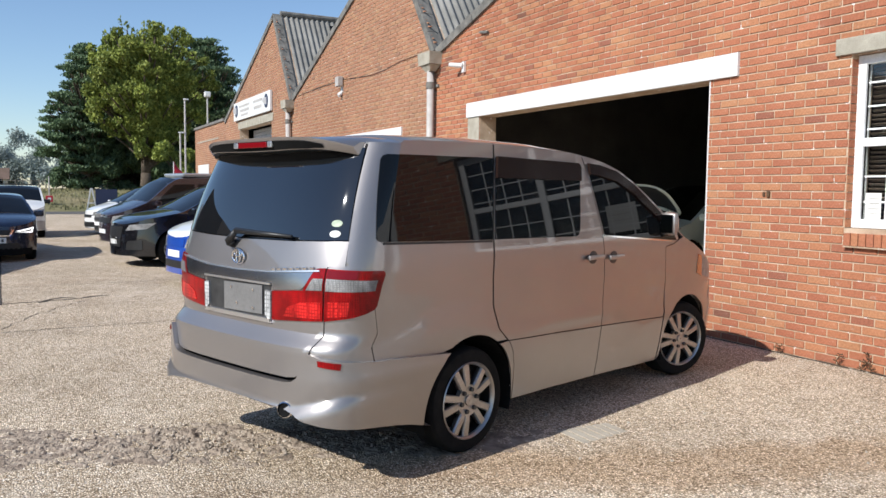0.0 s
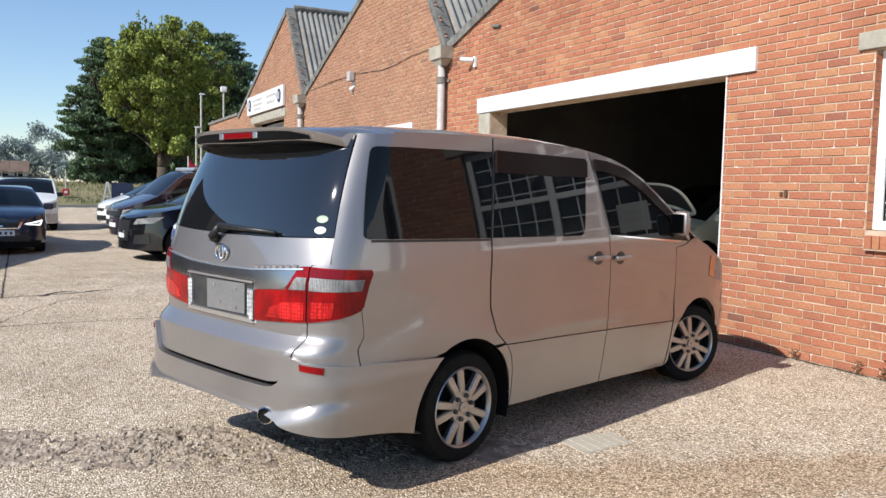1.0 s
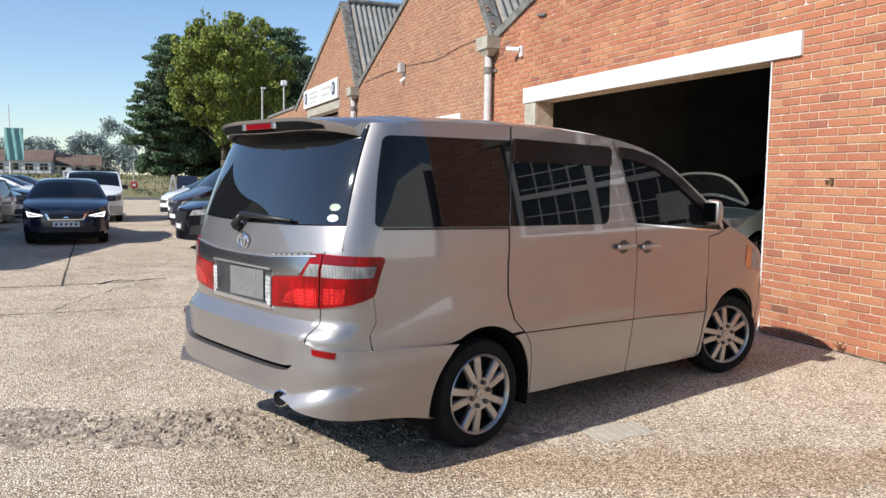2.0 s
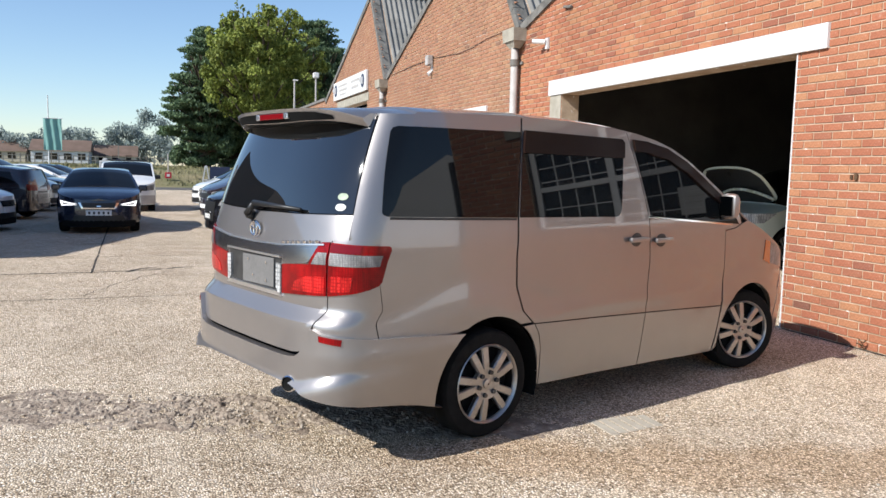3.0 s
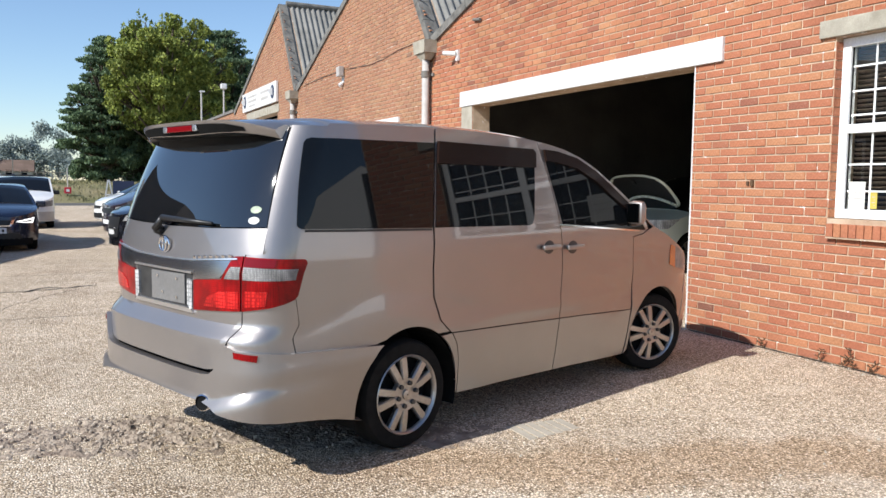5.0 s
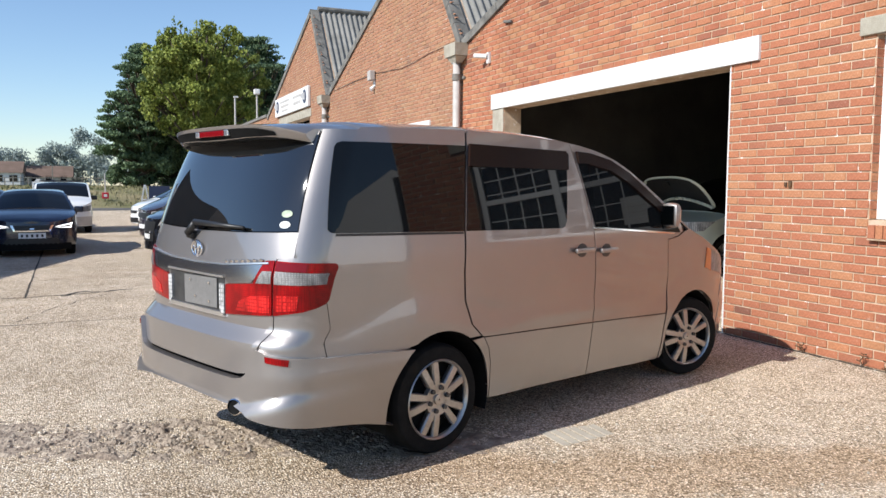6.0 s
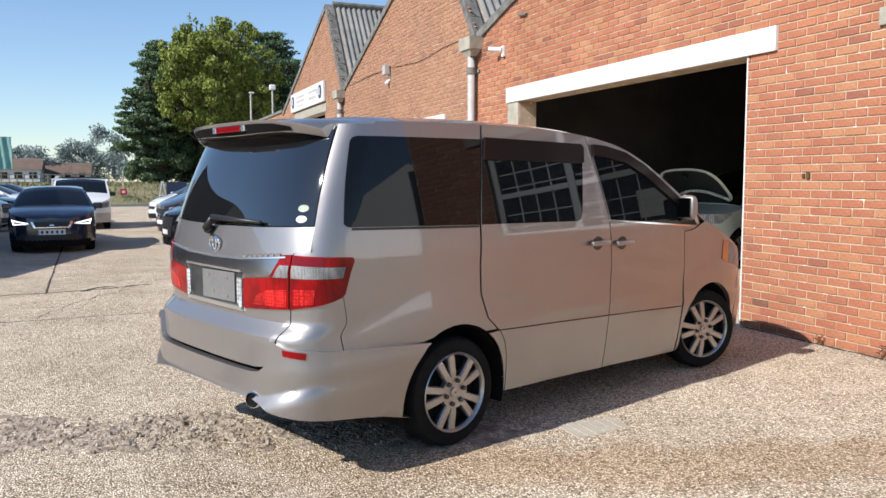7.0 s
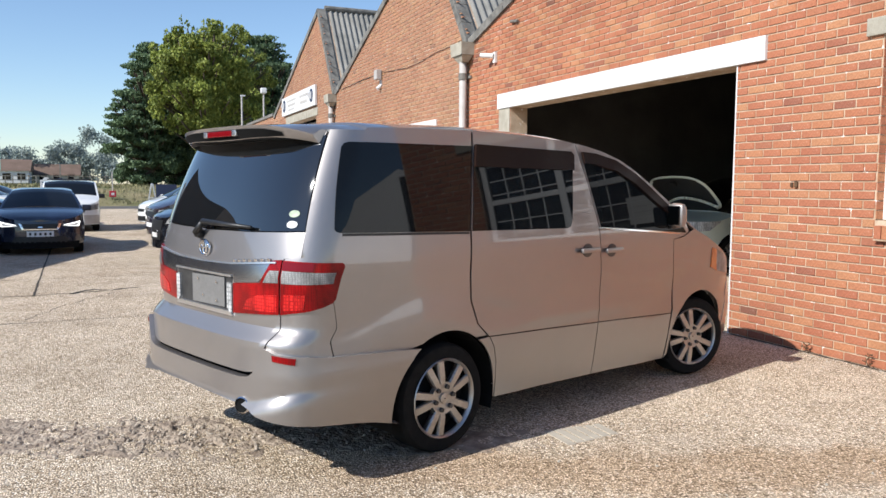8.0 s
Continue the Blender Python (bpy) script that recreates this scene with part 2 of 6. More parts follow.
MAT["plate"] = mottled("blank_plate", (0.20, 0.196, 0.192), (0.25, 0.245, 0.24), 8, 0.45, metal=0.3, bumps=0.05)
MAT["plate_white"] = base("white_plate", (0.75, 0.75, 0.74), 0.5)[0]
MAT["lamp_on"] = base("lit_headlamp", (0.8, 0.8, 0.8), 0.2)[0]
lamp_bsdf = MAT["lamp_on"].node_tree.nodes["Principled BSDF"]
lamp_bsdf.inputs["Emission Color"].default_value = (1, 1, 1, 1)
lamp_bsdf.inputs["Emission Strength"].default_value = 1.6
MAT["redglow"] = lens_mat("red_reflector_cells", (0.22, 0.002, 0.004), (0.85, 0.03, 0.025), 55)
MAT["deflector"] = base("smoked_acrylic", (0.020, 0.011, 0.009), 0.16, 0.0, 0.0, 0.12)[0]
MAT["mirror"] = base("mirror_glass", (0.05, 0.052, 0.06), 0.02, 1.0)[0]
MAT["grass"] = mottled("rough_grass", (0.10, 0.115, 0.04), (0.30, 0.24, 0.13), 0.3, 0.95, bumps=0.6, fine=6, dist=0.1)
MAT["grassblade"] = mottled("dry_grass_blade", (0.11, 0.13, 0.045), (0.32, 0.27, 0.15), 0.3, 0.9, bumps=0)
MAT["bark"] = mottled("bark", (0.06, 0.045, 0.03), (0.12, 0.09, 0.065), 4, 0.95, bumps=0.6, fine=20)
MAT["wood"] = mottled("grey_post_wood", (0.20, 0.18, 0.15), (0.33, 0.31, 0.28), 5, 0.9)
MAT["teal"] = mottled("teal_banner", (0.16, 0.36, 0.33), (0.24, 0.46, 0.42), 1.0, 0.7)
MAT["red"] = mottled("red_fabric", (0.42, 0.012, 0.03), (0.5, 0.02, 0.04), 1.0, 0.6)
MAT["roof_tile"] = mottled("brown_roof_tile", (0.13, 0.085, 0.06), (0.2, 0.13, 0.1), 0.6, 0.9)
MAT["cream"] = mottled("cream_wall", (0.5, 0.44, 0.33), (0.58, 0.52, 0.41), 0.5, 0.9)
MAT["blueboard"] = base("dark_blue_board", (0.02, 0.03, 0.07), 0.5)[0]
MAT["yellow"] = base("yellow_paper", (0.50, 0.40, 0.08), 0.7)[0]
MAT["paper"] = mottled("paper", (0.7, 0.7, 0.66), (0.78, 0.78, 0.74), 5, 0.8, bumps=0)
MAT["blind"] = mottled("brown_blind", (0.12, 0.085, 0.065), (0.17, 0.13, 0.10), 6, 0.6)
MAT["weed"] = mottled("dry_weed", (0.07, 0.035, 0.018), (0.13, 0.075, 0.035), 10, 0.9)


def leaf_mat(name, a, b_):
    m, nt, b = base(name, a, 0.6, spec=0.25)
    ge = nt.nodes.new("ShaderNodeNewGeometry")
    col = ramp(nt, ge.outputs["Random Per Island"], [(0.0, a), (1.0, b_)])
    shade = ramp(nt, noise_out(nt, 0.5, 3), [(0.3, (0.7, 0.7, 0.7)), (0.7, (1.1, 1.1, 1.0))])
    nt.links.new(mix(nt, 1.0, col, shade, "MULTIPLY"), b.inputs["Base Color"])
    tr = nt.nodes.new("ShaderNodeBsdfTranslucent")
    nt.links.new(col, tr.inputs[0])
    ms = nt.nodes.new("ShaderNodeMixShader")
    ms.inputs[0].default_value = 0.16
    nt.links.new(b.outputs[0], ms.inputs[1])
    nt.links.new(tr.outputs[0], ms.inputs[2])
    nt.links.new(ms.outputs[0], nt.nodes["Material Output"].inputs[0])
    return m


MAT["leaf"] = leaf_mat("bright_leaf", (0.11, 0.15, 0.032), (0.36, 0.40, 0.095))
MAT["needle"] = leaf_mat("pine_needle", (0.06, 0.105, 0.062), (0.17, 0.24, 0.125))
# distance haze is painted into this leaf colour: paler and bluer
MAT["hazy_leaf"] = leaf_mat("haze_paled_leaf", (0.25, 0.30, 0.29), (0.36, 0.41, 0.40))


# ---- mesh helpers ----
def from_bm(name, bm, mat, smooth=False):
    me = bpy.data.meshes.new(name)
    bm.normal_update()
    bm.to_mesh(me)
    bm.free()
    if mat:
        me.materials.append(mat)
    if smooth:
        for p in me.polygons:
            p.use_smooth = True
    return me


def part(name, bm, material, parent, label="", smooth=False):
    ob = new(name, from_bm(name, bm, material, smooth))
    ob.parent = parent
    if label:
        ob["label"] = label
    return ob


def thing(name, bm, material, label, category, kind="", group="", smooth=False):
    return tagged(new(name, from_bm(name, bm, material, smooth)), label, category, group, kind)


def empty(name, m, label, category, group="", kind=""):
    ob = new(name)
    ob.empty_display_size = 0.2
    ob.matrix_world = m
    return tagged(ob, label, category, group, kind)


def box(bm, x0, x1, y0, y1, z0, z1, bev=0.0):
    r = bmesh.ops.create_cube(bm, size=1.0)
    vs = r["verts"]
    for v in vs:
        v.co = Vector((x0 if v.co.x < 0 else x1, y0 if v.co.y < 0 else y1, z0 if v.co.z < 0 else z1))
    if bev:
        es = list({e for v in vs for e in v.link_edges})
        bmesh.ops.bevel(bm, geom=es, offset=bev, segments=2, affect="EDGES", profile=0.6)
    return bm


def boxed(*a, bev=0.0):
    return box(bmesh.new(), *a, bev=bev)


def tube(bm, p, q, r0, r1=None, seg=12):
    p, q = Vector(p), Vector(q)
    d = q - p
    res = bmesh.ops.create_cone(bm, cap_ends=True, segments=seg, radius1=r0, radius2=r0 if r1 is None else r1, depth=d.length)
    rot = d.to_track_quat("Z", "Y").to_matrix().to_4x4()
    bmesh.ops.transform(bm, matrix=Matrix.Translation((p + q) / 2) @ rot, verts=res["verts"])
    return bm


def lathe(bm, prof, seg=48, axis="Y"):
    """Turns (radius, along) pairs round the Y axis."""
    rings = []
    for r, a in prof:
        rings.append([bm.verts.new((r * math.cos(2 * math.pi * i / seg), a, r * math.sin(2 * math.pi * i / seg))) for i in range(seg)])
    for A, B in zip(rings, rings[1:]):
        for i in range(seg):
            j = (i + 1) % seg
            bm.faces.new((A[i], A[j], B[j], B[i]))
    return bm


def prism(bm, pts, fn0, fn1):
    """A polygon pulled from one side (fn0) to the other (fn1)."""
    a = [bm.verts.new(fn0(*p)) for p in pts]
    b = [bm.verts.new(fn1(*p)) for p in pts]
    n = len(pts)
    bm.faces.new(a)
    bm.faces.new(b[::-1])
    for i in range(n):
        bm.faces.new((a[i], b[i], b[(i + 1) % n], a[(i + 1) % n]))
    bmesh.ops.recalc_face_normals(bm, faces=bm.faces)
    return bm


def ease(f):
    f = min(1.0, max(0.0, f))
    return f * f * (3 - 2 * f)


def ground_z(y, x=-5.0):
    """The yard is level but for a slight rise into the workshop door."""
    return 0.06 * ease((x + 0.3) / 0.6) * ease((y - 6.8) / 0.4)

# ---- ground ----
bm = bmesh.new()
xs = [-900, -200, -60, -30, -16, -8, -4, -2, -1] + [-0.3 + 0.15 * i for i in range(5)] + [1, 4, 14, 60, 200, 900]
ys = [-900, -100, -20, 0, 3, 4, 5, 6] + [6.8 + 0.1 * i for i in range(5)] + [9, 12, 16, 20, 30, 42, 60, 100, 250, 900]
gv = [[bm.verts.new((x, y, ground_z(y, x))) for x in xs] for y in ys]
for j in range(len(ys) - 1):
    for i in range(len(xs) - 1):
        bm.faces.new((gv[j][i], gv[j][i + 1], gv[j + 1][i + 1], gv[j + 1][i]))
thing("ground", bm, MAT["ground"], "worn exposed-aggregate concrete yard, pale and dusty", "ground", "structure")

bm = boxed(-120, 60, 52.5, 58.0, -0.1, 0.006)
thing("road", bm, MAT["asphalt"], "grey asphalt road crossing beyond the yard", "road", "structure")

# grassy bank beyond the road
bm = bmesh.new()
rng = random.Random(3)
bx = [-140 + 5 * i for i in range(42)]
by = [58, 59, 62, 66, 72, 80, 95, 140, 300]
bz = [-0.02, 0.2, 0.75, 1.1, 1.3, 1.4, 1.3, 1.2, 0.8]
bvs = [[bm.verts.new((x, y, z + (rng.uniform(-0.12, 0.14) if 58 < y < 100 else 0))) for x in bx] for y, z in zip(by, bz)]
for j in range(len(by) - 1):
    for i in range(len(bx) - 1):
        bm.faces.new((bvs[j][i], bvs[j][i + 1], bvs[j + 1][i + 1], bvs[j + 1][i]))
thing("grass_bank", bm, MAT["grass"], "rough dry grass bank behind the road", "grass", "structure", smooth=True)


def bank_z(y):
    return float(np.interp(y, by, bz))


# joints and cracks in the yard
def strip(bm, pts, w, z=0.004, wob=0.0, seed=0):
    r = random.Random(seed)
    fine = []
    for (x0, y0), (x1, y1) in zip(pts, pts[1:]):
        n = max(1, int(math.hypot(x1 - x0, y1 - y0) / 0.12))
        for i in range(n):
            f = i / n
            fine.append((x0 + (x1 - x0) * f + r.uniform(-wob, wob), y0 + (y1 - y0) * f + r.uniform(-wob, wob)))
    fine.append(pts[-1])
    last = None
    for k, (x, y) in enumerate(fine):
        a = fine[max(0, k - 1)]
        b = fine[min(len(fine) - 1, k + 1)]
        d = Vector((b[0] - a[0], b[1] - a[1], 0)).normalized()
        h = w * r.uniform(0.4, 1.0) / 2
        zz = ground_z(y, x) + z
        p = bm.verts.new((x - d.y * h, y + d.x * h, zz))
        q = bm.verts.new((x + d.y * h, y - d.x * h, zz))
        if last:
            bm.faces.new((last[0], last[1], q, p))
        last = (p, q)
    return bm


def crack(name, pts, w, wob, seed, label, mat="crack"):
    thing(name, strip(bmesh.new(), pts, w, 0.004, wob, seed), MAT[mat], label, "ground joint", "structure")


crack("ground_joint", [(-7.36, 12.55), (-7.5, 17), (-7.75, 26), (-8.1, 40), (-8.3, 52)], 0.04, 0.01, 1, "dark joint running along the concrete yard")
crack("ground_joint", [(-14, 12.3), (-9.5, 12.5), (-7.4, 12.64), (-6.4, 12.85)], 0.065, 0.02, 2, "dark cracked joint across the yard")
crack("ground_joint", [(-6.9, 12.6), (-6.6, 13.05), (-6.3, 12.9), (-5.9, 13.1)], 0.10, 0.05, 12, "crumbled end of a cracked joint")
crack("ground_joint", [(-14, 14.6), (-7.4, 14.75), (-4.0, 14.9)], 0.028, 0.01, 3, "fine joint across the concrete")
crack("ground_joint", [(-9, 10.15), (-7.3, 10.2), (-4.6, 10.3)], 0.03, 0.015, 4, "fine joint across the concrete")
crack("ground_joint", [(-7.3, 10.4), (-7.0, 11.3), (-6.6, 12.1), (-6.2, 12.7)], 0.02, 0.03, 5, "branching hairline crack")
crack("ground_joint", [(-0.03, 2.2), (-0.035, 4.5), (-0.03, 6.7)], 0.06, 0.008, 6, "dark seam at the foot of the wall")

# broken band of surface behind the van
rng = random.Random(11)


def band_y(x):
    return 5.77 - 0.03 * (x + 9.6) - 0.36 * max(0, x + 7.2)


bm = bmesh.new()
N, M = 420, 44
grid = []
for i in range(N + 1):
    f = i / N
    x = -9.6 + 6.6 * f
    yc = band_y(x)
    half = 0.56 * (1 - 0.25 * max(0, (x + 6.0)) / 3.0) + 0.05 * math.sin(x * 5) + 0.04 * math.sin(x * 13 + 1)
    row = []
    for j in range(M + 1):
        g = j / M * 2 - 1
        edge = 1 - abs(g) ** 3
        end = min(1, (1 - f) * 5, f * 20)
        rough = noise.fractal(Vector((x * 9, g * half * 9 + yc * 9, 0.3)), 0.7, 2.1, 5)
        rough += 0.45 * noise.noise(Vector((x * 31, (g * half + yc) * 31, 2.7)))
        strong = math.exp(-((x + 6.1) / 0.75) ** 2)
        row.append(bm.verts.new((x, yc + g * half, -0.012 + edge * end * (0.017 + (0.009 + 0.020 * strong) * (rough * 0.9 - 0.02)))))
    grid.append(row)
for i in range(N):
    for j in range(M):
        bm.faces.new((grid[i][j], grid[i + 1][j], grid[i + 1][j + 1], grid[i][j + 1]))
thing("broken_surface_band", bm, MAT["rubble"], "broken crumbling strip of yard surface with loose stones", "ground", "structure")


def pebble(bm, x, y, z, s, r):
    res = bmesh.ops.create_icosphere(bm, subdivisions=1, radius=s)
    m = Matrix.Translation((x, y, z)) @ Euler((r.uniform(0, 3), r.uniform(0, 3), r.uniform(0, 3))).to_matrix().to_4x4()
    for v in res["verts"]:
        v.co *= r.uniform(0.65, 1.2)
        v.co.z *= 0.7
        v.co = m @ v.co


bm = bmesh.new()
for k in range(520):
    x = rng.gauss(-6.1, 0.42) if k < 300 else rng.uniform(-8.6, -4.4)
    yc = band_y(x)
    pebble(bm, x, yc + rng.gauss(-0.02, 0.18), 0.008, rng.choice((0.005, 0.007, 0.009, 0.012, 0.017)), rng)
thing("loose_stones", bm, MAT["stone"], "loose grey stones in the broken surface", "stones", "stuff")
bm = bmesh.new()
for k in range(320):
    if k < 120:
        x, y = -abs(rng.gauss(0, 0.12)) - 0.03, rng.uniform(2.3, 6.5)
    else:
        x, y = rng.uniform(-7.5, -0.3), rng.uniform(1.6, 5.2)
    pebble(bm, x, y, 0.003, rng.choice((0.005, 0.007, 0.012)), rng)
thing("scattered_grit", bm, MAT["slab"], "pale grit scattered over the yard", "stones", "stuff")

# ribbed concrete patch beside the rear wheel
bm = bmesh.new()
for k in range(6):
    box(bm, -3.74 + k * 0.075, -3.74 + k * 0.075 + 0.06, 4.14 + 0.015 * k, 4.44, 0.0, 0.005)
thing("ribbed_patch", bm, MAT["slab"], "pale ribbed concrete repair in the yard", "ground patch", "structure")

# ---- brick building ----
BAYS = {0: (1.45, 4.0, 13.72), 1: (13.72, 15.8, 23.15), 2: (23.15, 25.05, 32.3)}
ZV, ZP = 4.28, 7.12


def top_z(y):
    for y0, yp, y1 in BAYS.values():
        if y0 <= y <= y1:
            return ZV + (ZP - ZV) * ((y - y0) / (yp - y0) if y < yp else (y1 - y) / (y1 - yp))
    return ZV


OPEN = {0: [(2.45, 5.0, 1.34, 2.985), (6.77, 12.03, -0.3, 2.95)], 1: [(15.4, 20.3, -0.5, 2.70)], 2: [(25.45, 29.8, -0.6, 3.84)]}
THICK = 0.33


def wall_piece(bm, y0, y1, zlo, zhi):
    """zhi None: up to the gable."""
    ks = [y0, y1]
    for _, yp, _ in BAYS.values():
        if y0 < yp < y1:
            ks.append(yp)
    ks = sorted(ks)
    for a, b in zip(ks, ks[1:]):
        za = top_z(a + 1e-4) if zhi is None else zhi
        zb = top_z(b - 1e-4) if zhi is None else zhi
        prism(bm, [(a, zlo), (b, zlo), (b, zb), (a, za)], lambda y, z: (0.009, y, z), lambda y, z: (THICK, y, z))


bay_walls = {}
for k, ops in OPEN.items():
    bm = bmesh.new()
    y = BAYS[k][0]
    for (a, b, zl, zh) in ops:
        wall_piece(bm, y, a, -0.7, None)
        wall_piece(bm, a, b, zh, None)
        if zl > 0:
            wall_piece(bm, a, b, -0.7, zl)
        y = b
    wall_piece(bm, y, BAYS[k][2], -0.7, None)
    bay_walls[k] = thing("wall_gable", bm, MAT["mortar"], "orange-red brick gable wall of a saw-tooth workshop", "brick wall", "structure")

# low flat-roofed brick block at the far end
bm = boxed(0.009, 9.0, 32.32, 38.8, -0.7, 4.35)
far_block = thing("wall_far_block", bm, MAT["mortar"], "low flat-roofed brick block at the end of the workshops", "brick wall", "structure")
part("parapet_capping", boxed(-0.05, 9.05, 32.35, 38.85, 4.352, 4.46), MAT["coping"], far_block)
bm = boxed(-0.02, 0.006, 35.6, 38.0, 0.6, 2.7)
part("white_shopfront", bm, MAT["white"], far_block, "white-framed window front")
part("string_course", boxed(-0.02, 0.007, 33.5, 38.2, 3.7, 3.76), MAT["concrete"], far_block)

thing("wall_end", boxed(THICK + 0.002, 14.0, 1.45, 1.75, -0.7, ZV), MAT["brick_shade_dark"], "plain brick end wall of the workshop", "brick wall", "structure")

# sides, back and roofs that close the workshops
# inner walls in one mottled near-black
for x1, ya, yb, za, lb_ in ((14.0, 13.62, 13.82, ZV, "dark wall between two workshop bays"), (14.0, 23.05, 23.25, ZV, "dark wall between two workshop bays"), (14.0, 32.1, 32.29, ZV, "dark end wall of the last workshop bay")):
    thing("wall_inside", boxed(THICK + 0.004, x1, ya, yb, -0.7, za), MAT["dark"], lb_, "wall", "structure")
thing("wall_back", boxed(14.0, 14.3, 1.5, 32.3, -0.7, 7.2), MAT["dark"], "dark back wall of the workshop", "wall", "structure")
for k, (y0, yp, y1) in BAYS.items():
    bm = bmesh.new()
    NX = 440
    rows = [(y0 + 0.02, ZV + 0.05), (yp, ZP + 0.04)]
    vs = []
    for i in range(NX + 1):
        x = 0.215 + 13.7 * i / NX
        w = 0.028 * math.sin(2 * math.pi * x / 0.17)
        vs.append([bm.verts.new((x, y - w * 0.77, z + w * 0.63)) for y, z in rows])
    for a, b in zip(vs, vs[1:]):
        bm.faces.new((a[0], b[0], b[1], a[1]))
    roof = thing("roof_bay", bm, MAT["corrugated"], "grey weathered corrugated fibre-cement saw-tooth roof", "roof", "structure", smooth=True)
    part("shallow_slope", prism(bmesh.new(), [(yp, ZP + 0.02), (y1, ZV + 0.02), (y1, ZV + 0.08), (yp, ZP + 0.08)], lambda y, z: (0.215, y, z), lambda y, z: (14.0, y, z)), MAT["corrugated"], roof)
    s = Vector((0, yp - y0, ZP - ZV)).normalized()
    nrm = Vector((0, -s.z, s.y))

    def on(x, f, h):
        p = Vector((x, y0, ZV + 0.05)) + s * f * math.hypot(yp - y0, ZP - ZV) + nrm * h
        return p

    for a, b, mname in ((1.75, 2.75, "glass"), (3.7, 5.2, "glass")):
        bm = bmesh.new()
        pts = [on(a, 0.30, 0.05), on(b, 0.30, 0.05), on(b, 0.9, 0.05), on(a, 0.9, 0.05)]
        vv = [bm.verts.new(q) for q in pts] + [bm.verts.new(q + nrm * 0.03) for q in pts]
        for f in ((0, 1, 2, 3), (7, 6, 5, 4), (0, 4, 5, 1), (1, 5, 6, 2), (2, 6, 7, 3), (3, 7, 4, 0)):
            bm.faces.new([vv[i] for i in f])
        part("rooflight", bm, MAT[mname], roof, "dark rooflight pane")
    part("ridge_cap", tube(bmesh.new(), (0.2, yp, ZP + 0.07), (14, yp, ZP + 0.07), 0.09), MAT["coping"], roof)

    # copings on the gable
    for (ya, za, yb, zb) in ((y0 + 0.05, ZV + 0.02, yp, ZP), (yp, ZP, y1 - 0.05, ZV + 0.02)):
        d = Vector((0, yb - ya, zb - za)).normalized()
        n2 = Vector((0, -d.z, d.y))
        if n2.z < 0:
            n2 = -n2
        A, B = Vector((0, ya, za)), Vector((0, yb, zb))
        bm = bmesh.new()
        nseg = 7
        for q in range(nseg):
            P = A + (B - A) * (q / nseg) + d * 0.006
            Q = A + (B - A) * ((q + 1) / nseg) - d * 0.006
            c = []
            for pt in (P, Q):
                for x, h in ((-0.045, -0.09), (0.21, -0.09), (0.21, 0.06), (-0.045, 0.06)):
                    c.append(bm.verts.new(Vector((x, pt.y, pt.z)) + n2 * h))
            for f in ((0, 1, 2, 3), (7, 6, 5, 4), (0, 4, 5, 1), (1, 5, 6, 2), (2, 6, 7, 3), (3, 7, 4, 0)):
                bm.faces.new([c[i] for i in f])
        bmesh.ops.recalc_face_normals(bm, faces=bm.faces)
        thing("coping", bm, MAT["coping"], "lichen-grey concrete coping along the gable slope", "coping", "structure")

# lintels, jambs, sills
bm = boxed(-0.035, 0.2, 6.35, 12.46, 2.952, 3.208, bev=0.006)
thing("door_lintel", bm, MAT["white"], "long white-painted lintel over the workshop door", "lintel", "structure")
thing("door_jamb", boxed(-0.012, 0.3, 12.04, 12.43, -0.1, 2.948, bev=0.004), MAT["concrete"], "pale concrete door jamb", "door jamb", "structure")
thing("door_jamb", boxed(-0.004, 0.02, 6.757, 6.775, -0.05, 2.948), MAT["white"], "thin white edge strip of the door opening", "door jamb", "structure")
thing("door_lintel", boxed(-0.035, 0.2, 15.26, 20.5, 2.702, 2.985, bev=0.006), MAT["white"], "white-painted lintel over the next workshop door", "lintel", "structure")
thing("door_lintel", boxed(-0.02, 0.2, 25.2, 30.0, 3.842, 4.1, bev=0.006), MAT["concrete"], "concrete lintel over the far workshop door", "lintel", "structure")
thing("window_lintel", boxed(-0.03, 0.25, 2.25, 5.16, 2.99, 3.15, bev=0.01), MAT["concrete"], "weathered concrete window lintel", "lintel", "structure")
for a, b, z1, x in ((15.45, 20.25, 2.68, 0.2), (25.5, 29.75, 3.82, 0.5)):
    d = empty("shutter_door", pose(x, (a + b) / 2, 0), "closed grey panelled workshop shutter", "shutter", kind="structure")
    n = int((z1 + 0.4) / 0.12)
    for i in range(n):
        zz = -0.4 + (z1 + 0.4) * i / n
        part("slat", boxed(0, 0.03, -(b - a) / 2, (b - a) / 2, zz, zz + (z1 + 0.4) / n - 0.012, bev=0), MAT["render"], d)

